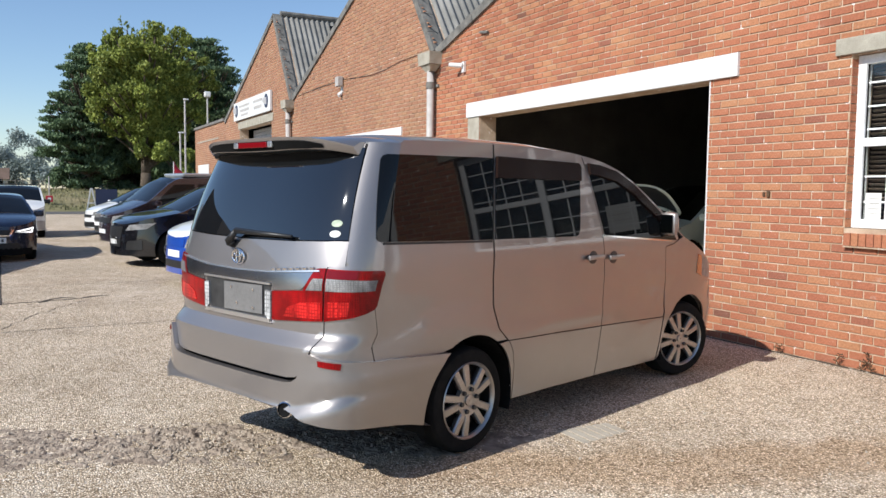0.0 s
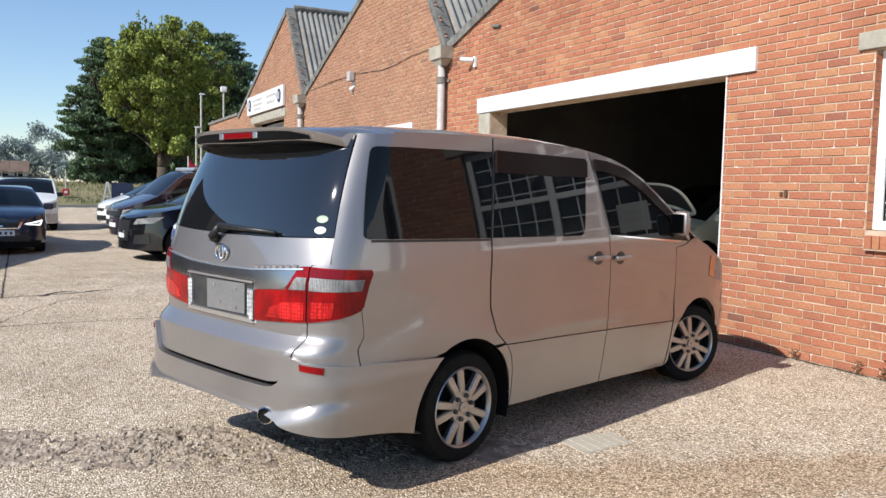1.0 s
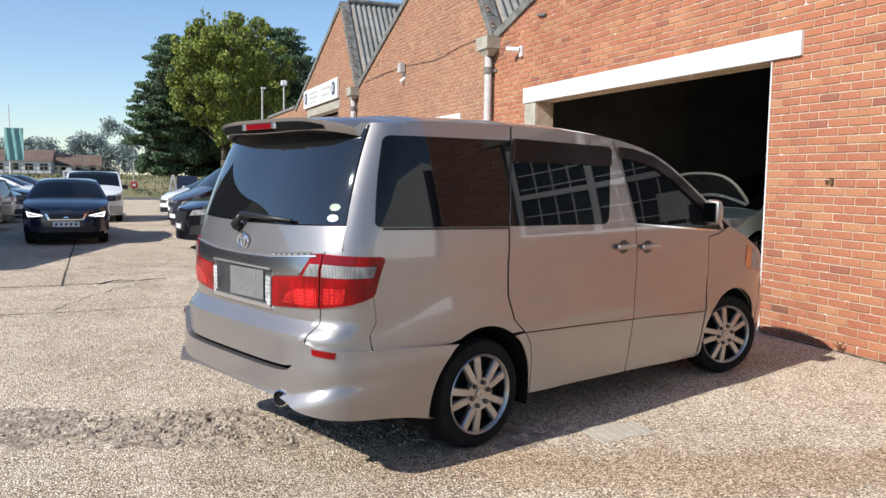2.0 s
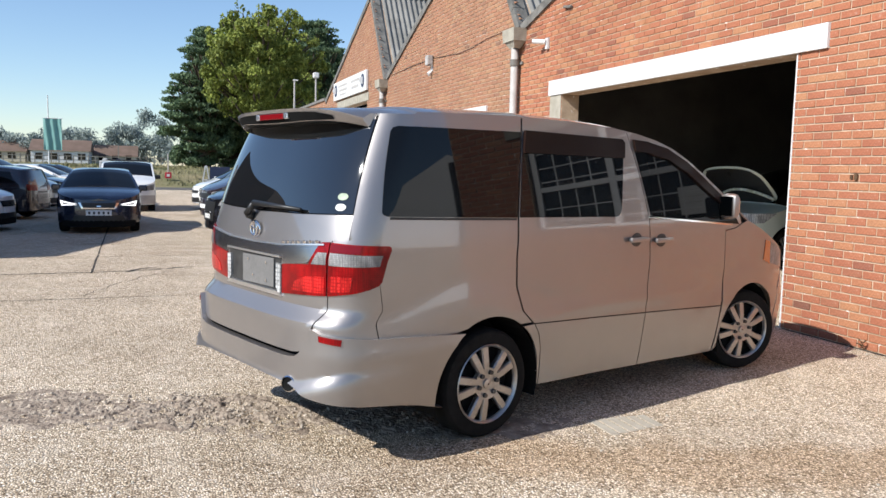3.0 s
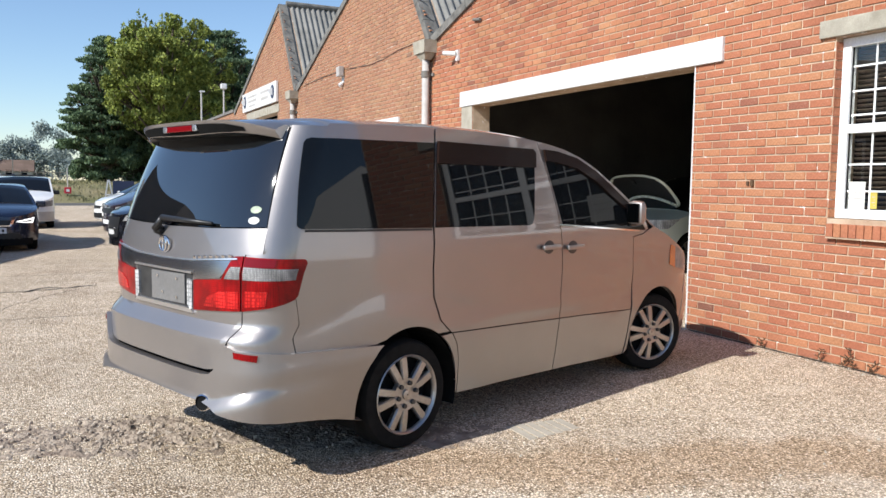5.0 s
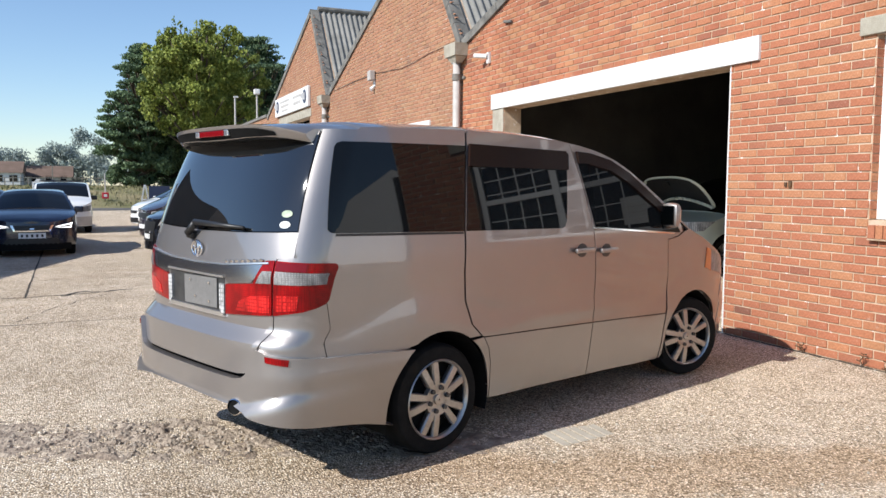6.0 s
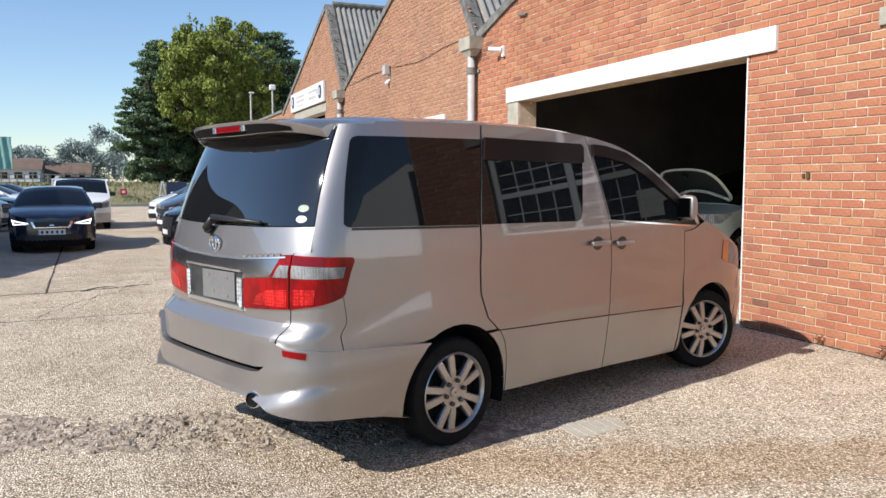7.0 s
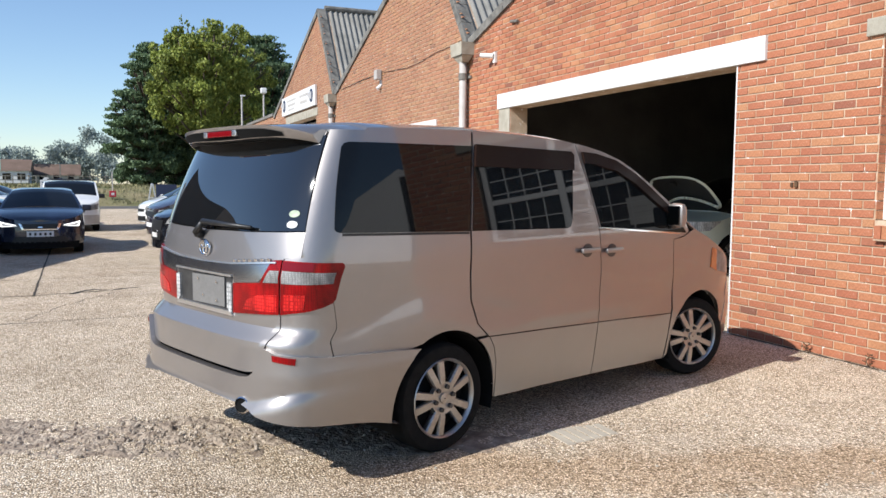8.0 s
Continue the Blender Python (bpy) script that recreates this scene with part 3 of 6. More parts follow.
# rainwater hoppers and downpipes
for yv in (13.68, 23.15):
    g = empty("downpipe", pose(0, yv, 0), "grey painted downpipe with a hopper head between gables", "downpipe")
    part("pipe", tube(bmesh.new(), (-0.115, 0.05, -0.3), (-0.115, 0.05, 4.0), 0.07, seg=16), MAT["pipe"], g, smooth=True)
    bm = bmesh.new()
    for z0, z1, r0, r1 in ((3.92, 4.04, 0.10, 0.20), (4.04, 4.27, 0.24, 0.26)):
        lo = [bm.verts.new((-0.115 + sx * r0 * 0.6, 0.05 + sy * r0, z0)) for sx, sy in ((-1, -1), (1, -1), (1, 1), (-1, 1))]
        hi = [bm.verts.new((-0.115 + sx * r1 * 0.6, 0.05 + sy * r1, z1)) for sx, sy in ((-1, -1), (1, -1), (1, 1), (-1, 1))]
        for i in range(4):
            bm.faces.new((lo[i], lo[(i + 1) % 4], hi[(i + 1) % 4], hi[i]))
        if z0 > 4.0:
            bm.faces.new(hi)
    part("hopper_head", bm, MAT["concrete"], g, "lichened concrete hopper head")
    for z in (1.6, 3.6):
        part("pipe_collar", tube(bmesh.new(), (-0.115, 0.05, z), (-0.115, 0.05, z + 0.12), 0.085, seg=16), MAT["coping"], g)
        part("bracket", boxed(-0.03, 0.0, -0.1, 0.2, z + 0.03, z + 0.08), MAT["coping"], g)

# window in the near bay
w = empty("window_1", pose(0.13, 3.725, 0), "white-framed sash window with dark blinds and paper notices", "window", kind="structure")
Y0, Y1, Z0, Z1 = -1.27, 1.27, 1.345, 2.98
F = 0.085
fr = part("window_frame", boxed(-0.04, 0.05, Y0, Y0 + F, Z0, Z1, bev=0.006), MAT["upvc"], w)
for a in ((Y1 - F, Y1, Z0, Z1), (-0.32, -0.23, Z0 + F, Z1 - F), (Y0 + F, Y1 - F, Z1 - F, Z1), (Y0 + F, Y1 - F, Z0, Z0 + F), (Y0 + F, -0.321, 2.12, 2.20), (-0.229, Y1 - F, 2.12, 2.20)):
    part("frame_bar", boxed(-0.04, 0.05, *a, bev=0.006), MAT["upvc"], w)
for (ya, yb) in ((Y0 + F, -0.32), (-0.23, Y1 - F)):
    for (za, zb) in ((Z0 + F, 2.12), (2.20, Z1 - F)):
        part("pane", boxed(0.0, 0.008, ya, yb, za, zb), MAT["glass_clear"], w).visible_shadow = False
        part("gasket", boxed(-0.012, -0.002, ya, ya + 0.012, za, zb), MAT["rubber"], w)
        part("gasket", boxed(-0.012, -0.002, yb - 0.012, yb, za, zb), MAT["rubber"], w)
        nb = round((yb - ya) / 0.24)
        for q in range(1, nb):
            yy = ya + (yb - ya) * q / nb
            part("glazing_bar", boxed(-0.008, -0.002, yy - 0.008, yy + 0.008, za, zb), MAT["upvc"], w)
        for q in ((0.24, 0.59) if za < 2 else (0.12, 0.43, 0.75)):
            zz = za + (zb - za) * q
            part("glazing_bar", boxed(-0.0085, -0.0025, ya, yb, zz - 0.008, zz + 0.008), MAT["upvc"], w)
bl = empty("window_blind", pose(0.24, 3.725, 0), "dark brown slatted blind behind the window", "blind")
for i in range(34):
    zz = 1.45 + i * 0.044
    bm = boxed(-0.018, 0.018, -1.2, 1.2, -0.0015, 0.0015)
    s = part("slat", bm, MAT["blind"], bl)
    s.matrix_basis = pose(0, 0, zz, 0, 38, 0)
for nm, a, mt, lb in (("notice", (0.62, 0.78, 1.43, 1.68), "paper", "white paper notice with small grey print in the window"), ("notice", (0.50, 0.58, 1.44, 1.60), "yellow", "small yellow notice in the window"), ("notice", (0.05, 0.40, 1.5, 1.9), "paper", "white paper sheet with grey lines in the window")):
    nt_ = thing(nm, boxed(-0.0025, 0.0, a[0], a[1], a[2], a[3]), MAT[mt], lb, "notice", group="window notices")
    nt_.matrix_world = pose(0.128, 4.10, 0)
    for i in range(4):
        z = a[3] - 0.05 - i * (a[3] - a[2] - 0.06) / 4
        part("print_bar", boxed(-0.0035, -0.0026, a[0] + 0.02, a[1] - 0.03 - 0.02 * (i % 2), z - 0.008, z), MAT["pipe"], nt_)

sill = empty("window_sill", pose(0, 4.07, 0), "sloping brick-on-edge window sill", "window sill", kind="structure")
part("sill_bed", boxed(-0.05, 0.1, -1.63, 0.9, 1.16, 1.175), MAT["mortar"], sill)
for i in range(33):
    y = -1.67 + i * 0.078
    part("brick", boxed(-0.055, 0.12, y, y + 0.068, 1.176, 1.295, bev=0.004), MAT["brick"], sill)

# sign, lamps, camera boxes on the walls
sg = empty("shop_sign", pose(-0.06, 27.82, 4.49), "long white sign board with dark roundels and grey lettering bars", "sign")
part("board", boxed(-0.03, 0.05, -2.55, 2.55, -0.33, 0.33, bev=0.01), MAT["white"], sg)
for yy in (-2.1, 2.1):
    part("roundel", tube(bmesh.new(), (-0.045, yy, 0.02), (-0.031, yy, 0.02), 0.22, seg=24), MAT["blueboard"], sg)
    part("roundel_heart", tube(bmesh.new(), (-0.05, yy - 0.06, 0.02), (-0.046, yy - 0.04, 0.02), 0.12, seg=20), MAT["white"], sg)
for (ya, yb, z, h) in ((-1.6, -0.4, 0.13, 0.08), (-1.5, -0.5, -0.08, 0.09), (0.15, 1.7, 0.14, 0.07), (0.25, 1.5, -0.02, 0.08), (0.4, 1.4, -0.18, 0.06)):
    part("lettering_bar", boxed(-0.036, -0.031, ya, yb, z - h / 2, z + h / 2), MAT["pipe"], sg)


def wall_unit(y, z, label, kind):
    g = empty(kind, pose(0, y, z), label, kind.replace("_", " "))
    part("housing", boxed(-0.16, -0.02, -0.11, 0.11, -0.12, 0.12, bev=0.02), MAT["pipe"], g)
    part("back_plate", boxed(-0.02, -0.002, -0.07, 0.07, -0.26, -0.1), MAT["white"], g)
    part("sensor", tube(bmesh.new(), (-0.1, 0.02, -0.34), (-0.02, 0.02, -0.28), 0.05), MAT["white"], g)


wall_unit(18.87, 4.33, "small grey floodlight with a sensor on the brick wall", "wall_light")
g = empty("security_camera", pose(0, 12.57, 3.86), "small white security camera on a bracket", "camera unit")
part("bracket", boxed(-0.05, -0.002, -0.03, 0.05, -0.09, 0.1, bev=0.005), MAT["white"], g)
part("camera_body", tube(bmesh.new(), (-0.06, 0.0, 0.03), (-0.20, 0.22, 0.06), 0.04), MAT["white"], g)
bm = bmesh.new()
pts = [(14.1, 4.33), (14.55, 4.36), (15.37, 4.35), (16.14, 4.28), (16.98, 4.26), (18.7, 4.37), (20.5, 4.38), (22.5, 4.35)]
for a, b in zip(pts, pts[1:]):
    tube(bm, (-0.012, *a), (-0.012, *b), 0.006, seg=6)
thing("wall_cable", bm, MAT["black"], "thin black cable sagging along the brick wall", "cable")
bm = bmesh.new()
tube(bm, (-0.03, 11.75, 4.34), (-0.03, 12.0, 4.38), 0.025, seg=8)
thing("wall_hook", bm, MAT["coping"], "small rusty hook in the wall", "hook")

g = empty("iron_stub", pose(0, 5.92, 1.66), "rusty sawn-off iron stub with a dark stain on the brick", "iron stub")
part("stub", boxed(-0.02, 0.0, -0.045, -0.01, -0.03, 0.03, bev=0.004), MAT["weed"], g)
part("stub", boxed(-0.016, 0.0, 0.015, 0.045, -0.025, 0.02, bev=0.004), MAT["weed"], g)


# ---- vehicles ----
class Shell:
    """A vehicle's skin. Local x forward, y left, z up, the origin on the ground under the rear axle."""

    def __init__(s, rear, xs0, xs1, front, half, edge, tumble, belt, lean, rake, n_rear=5.0, n_front=2.6, flares=(), skirt=0.0, z_bump=0.72, bump_out=0.0, z_rear=0.8, waves=(), under=0.0, sill=0.0):
        s.under, s.sill = under, sill
        s.bumped, s.z_rear, s.waves = True, z_rear, waves
        s.half, s.belt, s.tumble, s.lean, s.rake, s.flares = half, belt, tumble, lean, rake, flares
        s.skirt, s.z_bump, s.bump_out = skirt, z_bump, bump_out
        s.xs0, s.xs1, s.rear, s.front = xs0, xs1, rear, front
        a = np.linspace(0, math.pi / 2, 240)
        def half_curve(x0, x1, n):
            px = x0 + (x1 - x0) * np.sin(a) ** (2 / n)
            py = half * np.cos(a) ** (2 / n)
            d = np.concatenate([[0], np.cumsum(np.hypot(np.diff(px), np.diff(py)))])
            return px, py, d
        s.rx, s.ry, s.rd = half_curve(xs0, rear, n_rear)
        s.fx, s.fy, s.fd = half_curve(xs1, front, n_front)
        s.w0, s.w1 = xs0 - s.rd[-1], xs1 + s.fd[-1]
        s.edge = edge

    def w_of_y(s, y):
        """Skin coordinate of a place on the rear face, by its distance from the middle."""
        return s.xs0 - float(np.interp(-abs(y), -s.ry, s.rd))

    def base(s, w):
        if w < s.xs0:
            d = s.xs0 - w
            return float(np.interp(d, s.rd, s.rx)), float(np.interp(d, s.rd, s.ry))
        if w > s.xs1:
            d = w - s.xs1
            return float(np.interp(d, s.fd, s.fx)), float(np.interp(d, s.fd, s.fy))
        return w, s.half

    def raw(s, w, z):
        x, y = s.base(w)
        k = 1.0
        if z > s.belt:
            k -= s.tumble * (z - s.belt) ** 1.25
        if z < 0.42:
            k -= 0.25 * (0.42 - z) ** 2
        if s.under:
            k -= 0.10 * max(0, 0.64 - z) + s.under * max(0, 1.2 - z) + 0.012 * max(0, z - 1.2)
        else:
            k -= 0.012 * max(0, z - 0.75)
        y *= k
        for (cx, cz, r0, r1, amt) in s.flares:
            r = math.hypot(x - cx, z - cz)
            f = min(1, max(0, (r1 - r) / (r1 - r0)))
            y += (amt * f * f * (3 - 2 * f)) * (y / s.half)
        for (cx, zb, h, wd, amt) in s.waves:
            zc = zb + h * math.exp(-((x - cx) / wd) ** 2)
            f = min(1, max(0, (zc + 0.02 - z) / 0.20))
            y += amt * (0.7 * (1 - (1 - f) ** 2) + 0.3 * ease(f)) * ease((1.15 - abs(x - cx)) / 0.4) * (y / s.half)
        if s.sill:
            y += s.sill * math.exp(-((z - 0.735) / 0.045) ** 2) * ease((x - 0.25) / 0.5) * ease((2.5 - x) / 0.4)
        if z < s.z_bump:
            f = min(1, (s.z_bump - z) / 0.05)
            y += s.skirt * f * (y / s.half)
        wr = min(1, max(0, (s.xs0 + 0.25 - x) / 0.3))
        if z > s.belt - 0.1:
            d = z - s.belt + 0.1
            x += wr * (0.62 * s.lean * d + 0.62 * s.lean * d * d)
        if s.bumped and s.bump_out and z < s.z_rear + 0.09:
            f = min(1, max(0, (s.z_rear + 0.085 - z) / 0.075))
            x -= wr * s.bump_out * (0.75 * f + 0.25 * ease(f))
            f2 = min(1, max(0, (0.475 + 0.09 * ease((w - s.xs0 + 0.5) / 0.42) - z) / 0.06))
            x -= wr * 0.035 * f2
            y += 0.018 * f2 * wr * (y / s.half)
        wf = min(1, max(0, (x - s.xs1) / max(0.01, s.front - s.xs1)))
        x -= wf * s.rake * max(0, z - 0.6)
        return Vector((x, y, z))

    def point(s, w, z, off=0.0, side=-1):
        p = s.raw(w, z)
        if off:
            e = 0.012
            wa, wb = max(s.w0, w - e), min(s.w1, w + e)
            t1 = s.raw(wb, z) - s.raw(wa, z)
            t2 = s.raw(w, z + e) - s.raw(w, z - e)
            n = t2.cross(t1)
            if n.length > 1e-9:
                n.normalize()
                if n.y < 0 and abs(n.y) > 0.2:
                    n = -n
                if w < s.xs0 - 0.3 and n.x > 0:
                    n = -n
                if w > s.xs1 + 0.5 and n.x < 0:
                    n = -n
                p = p + n * off
        return Vector((p.x, p.y * -side * -1 if side == 1 else -p.y, p.z))

    def ze(s, w):
        return float(np.interp(w, [e[0] for e in s.edge], [e[1] for e in s.edge]))

    def rim(s, wa, wb, n=24):
        """The upper edge from wa to wb, as points of the skin."""
        return [(wa + (wb - wa) * i / n, s.ze(wa + (wb - wa) * i / n)) for i in range(n + 1)]


def cut_grid(bm, lo, hi, du, axis):
    n = int((hi - lo) / du)
    for i in range(1, n + 1):
        co, no = [0, 0, 0], [0, 0, 0]
        co[axis], no[axis] = lo + (hi - lo) * i / (n + 1), 1
        bmesh.ops.bisect_plane(bm, geom=bm.verts[:] + bm.edges[:] + bm.faces[:], plane_co=co, plane_no=no)


def panel_mesh(poly, fn, du=0.07, dz=0.07, thick=0.012):
    """A polygon of the skin, cut fine, laid on the skin by fn(u, z, depth)."""
    bm = bmesh.new()
    vs = [bm.verts.new((u, z, 0)) for u, z in poly]
    bm.faces.new(vs)
    us, zs = [p[0] for p in poly], [p[1] for p in poly]
    cut_grid(bm, min(us), max(us), du, 0)
    cut_grid(bm, min(zs), max(zs), dz, 1)
    bmesh.ops.triangulate(bm, faces=[f for f in bm.faces if len(f.verts) > 4])
    flat = [(v, v.co.x, v.co.y) for v in bm.verts]
    faces = bm.faces[:]
    edges = [e for e in bm.edges if len(e.link_faces) == 1]
    if thick:
        inner = {v: bm.verts.new(fn(u, z, -thick)) for v, u, z in flat}
    for v, u, z in flat:
        v.co = fn(u, z, 0.0)
    if thick:
        for f in faces:
            bm.faces.new([inner[v] for v in reversed(f.verts)])
        for e in edges:
            l = e.link_loops[0]
            a, b = l.vert, l.link_loop_next.vert
            bm.faces.new((b, a, inner[a], inner[b]))
    bmesh.ops.recalc_face_normals(bm, faces=bm.faces)
    return bm


def auto_smooth(ob, deg=35):
    me = ob.data
    for p in me.polygons:
        p.use_smooth = True
    me.set_sharp_from_angle(angle=radians(deg))
    return ob


def side_panel(sh, name, poly, mat, parent, side=-1, off=0.0, label="", du=0.07, thick=0.012):
    bm = panel_mesh(poly, lambda u, z, d: sh.point(u, z, off + d, side), du, du, thick)
    return auto_smooth(part(name, bm, mat, parent, label))


def rear_panel(sh, name, poly, mat, parent, off=0.0, label="", du=0.07, thick=0.012):
    """poly: (v, z), v along the skin from the rear's middle, positive to the left."""
    bm = panel_mesh(poly, lambda v, z, d: sh.point(sh.w0 + abs(v), z, off + d, 1 if v > 0 else -1), du, du, thick)
    return auto_smooth(part(name, bm, mat, parent, label))


def front_panel(sh, name, poly, mat, parent, off=0.0, label="", du=0.09, thick=0.012):
    bm = panel_mesh(poly, lambda v, z, d: sh.point(sh.w1 - abs(v), z, off + d, 1 if v > 0 else -1), du, du, thick)
    return auto_smooth(part(name, bm, mat, parent, label))


def top_panel(sh, name, wa, wb, mat, parent, crown=0.05, off=0.0, inset=0.0, label="", n=24, m=16, power=4, thick=0.012):
    bm = bmesh.new()

    def at(i, j, d):
        w = wa + (wb - wa) * i / n
        z = sh.ze(w)
        p = sh.point(w, z, 0.0, -1)
        t = (j / m) * 2 - 1
        t *= 1 - inset
        c = crown * (1 - abs(t) ** power)
        return Vector((p.x, -t * p.y * -1, z + c + off + d))

    def sheet(d):
        return [[bm.verts.new(at(i, j, d)) for j in range(m + 1)] for i in range(n + 1)]

    A, B = sheet(0), sheet(-thick)
    for i in range(n):
        for j in range(m):
            bm.faces.new((A[i][j], A[i + 1][j], A[i + 1][j + 1], A[i][j + 1]))
            bm.faces.new((B[i][j], B[i][j + 1], B[i + 1][j + 1], B[i + 1][j]))
    for i in range(n):
        for j in (0, m):
            bm.faces.new((A[i][j], B[i][j], B[i + 1][j], A[i + 1][j]))
    for j in range(m):
        for i in (0, n):
            bm.faces.new((A[i][j], A[i][j + 1], B[i][j + 1], B[i][j]))
    bmesh.ops.recalc_face_normals(bm, faces=bm.faces)
    return auto_smooth(part(name, bm, mat, parent, label))


def arc(cx, cz, r, a0, a1, n=18):
    return [(cx + r * math.cos(radians(a0 + (a1 - a0) * i / n)), cz + r * math.sin(radians(a0 + (a1 - a0) * i / n))) for i in range(n + 1)]


def arch_pts(cx, cz, r, zlow, n=20):
    """Round a wheel opening from its rear foot to its front foot."""
    dx = math.sqrt(max(0.0, r * r - (zlow - cz) ** 2))
    a = math.degrees(math.atan2(zlow - cz, dx))
    return arc(cx, cz, r, 180 - a, a, n)


def make_wheel(parent, x, y, r, rim, width, side, spokes=10, style="ten", steer=0, alloy="alloy"):
    """Outer face on the side given (-1 right)."""
    tyre_b = bmesh.new()
    lathe(tyre_b, [(rim * 0.97, 0.0), (rim + 0.012, -0.004), (r - 0.05, 0.004), (r - 0.018, -0.006), (r - 0.004, -0.028), (r, -0.05), (r, -width + 0.05), (r - 0.02, -width), (rim, -width)], 64)
    ty = part("wheel", tyre_b, MAT["rubber"], parent, "black tyre on an alloy wheel", smooth=True)
    ty.data.set_sharp_from_angle(angle=radians(40))
    turn = 0 if side > 0 else 180
    ty.matrix_basis = pose(x, y, r) @ pose(0, 0, 0, 0, 0, turn + steer)
    b = bmesh.new()
    lathe(b, [(rim * 0.995, 0.004), (rim * 0.975, 0.010), (rim * 0.93, 0.0), (rim * 0.91, -0.02)], 64)
    auto_smooth(part("rim", b, MAT[alloy], ty))
    # barrel and backing disc are black to give the shade between spokes
    b = bmesh.new()
    lathe(b, [(rim * 0.91, -0.02), (rim * 0.9, -width * 0.8)], 64)
    auto_smooth(part("rim_barrel", b, MAT["rubber"], ty))
    b = bmesh.new()
    lathe(b, [(rim * 0.9, -0.085), (0.02, -0.085)], 40)
    part("gap_shade_disc", b, MAT["rubber"], ty)
    b = bmesh.new()
    step = 2 * math.pi / spokes
    for k in range(spokes):
        c = math.pi / 2 + k * step + (step * 0.14 if k % 2 else -step * 0.14)
        h0, h1 = 0.34 * step * rim * 0.36, 0.185 * step * rim * 0.92
        sec = []
        for rr, hw, d in ((rim * 0.26, h0 * 1.0, -0.004), (rim * 0.5, (h0 + h1) * 0.55, 0.000), (rim * 0.94, h1, -0.006)):
            ring = []
            for (t, dd) in ((-1, -0.012), (-0.75, 0.0), (0.75, 0.0), (1, -0.012), (0.8, -0.045), (-0.8, -0.045)):
                u = Vector((math.cos(c), 0, math.sin(c)))
                v = Vector((-math.sin(c), 0, math.cos(c)))
                q = u * rr + v * hw * t
                ring.append(b.verts.new((q.x, d + dd, q.z)))
            sec.append(ring)
        for A, B in zip(sec, sec[1:]):
            for i in range(6):
                b.faces.new((A[i], A[(i + 1) % 6], B[(i + 1) % 6], B[i]))
    bmesh.ops.recalc_face_normals(b, faces=b.faces)
    part("spokes", b, MAT[alloy], ty)
    b = bmesh.new()
    lathe(b, [(rim * 0.42, -0.03), (rim * 0.40, -0.002), (rim * 0.2, -0.008), (rim * 0.13, -0.008), (rim * 0.125, 0.002), (rim * 0.02, 0.006)], 32)
    auto_smooth(part("hub", b, MAT[alloy], ty))
    for k in range(6):
        c = math.pi / 2 + (k + 0.3) * 2 * math.pi / 6
        q = (math.cos(c) * rim * 0.29, math.sin(c) * rim * 0.29)
        part("wheel_nut", tube(bmesh.new(), (q[0], -0.02, q[1]), (q[0], 0.012, q[1]), 0.017, 0.014, 8), MAT["gunmetal"], ty)
    return ty


def well(bm, cx, cz, r, y0, y1, n=20):
    """Lining of a wheel opening."""
    pts = arch_pts(cx, cz, r, 0.2, n)
    a = [bm.verts.new((x, y0, z)) for x, z in pts]
    b = [bm.verts.new((x, y1, z)) for x, z in pts]
    for i in range(n):
        bm.faces.new((a[i], a[i + 1], b[i + 1], b[i]))
    bm.faces.new(b)
    return bm


# ---- the silver people carrier ----
AL = Shell(rear=-1.125, xs0=-0.80, xs1=3.00, front=3.97, half=0.912,
           edge=[(-3, 1.92), (-0.86, 1.932), (-0.4, 1.955), (0.2, 1.968), (0.7, 1.962), (1.13, 1.94), (1.4, 1.91), (1.6, 1.875), (1.8, 1.82), (1.98, 1.745), (2.2, 1.63), (2.42, 1.505), (2.66, 1.36),
                 (2.80, 1.27), (3.0, 1.20), (3.25, 1.11), (3.5, 1.02), (3.8, 0.93), (4.6, 0.86)],
           tumble=0.13, belt=1.25, lean=0.325, rake=0.30, n_rear=3.3, n_front=2.8,
           waves=((-0.17, 0.70, 0.27, 0.62, 0.016), (2.90, 0.64, 0.28, 0.48, 0.016)), skirt=0.006, z_bump=0.685, bump_out=0.07, sill=0.009, z_rear=0.79, under=0.045)
van_m = pose(-4.803, 5.138, 0, 0, -0.2, 19.4)
van = empty("people_carrier", van_m, "champagne-silver metallic people carrier with dark privacy glass, parked on the yard", "people carrier")
PAINT = MAT["champagne"]


def crease(x):
    return 0.692 - 0.0395 * x


RA, FA = (-0.005, 0.335, 0.424), (2.925, 0.335, 0.412)


def between(pts, lo, hi):
    return [p for p in pts if lo <= p[1] <= hi]


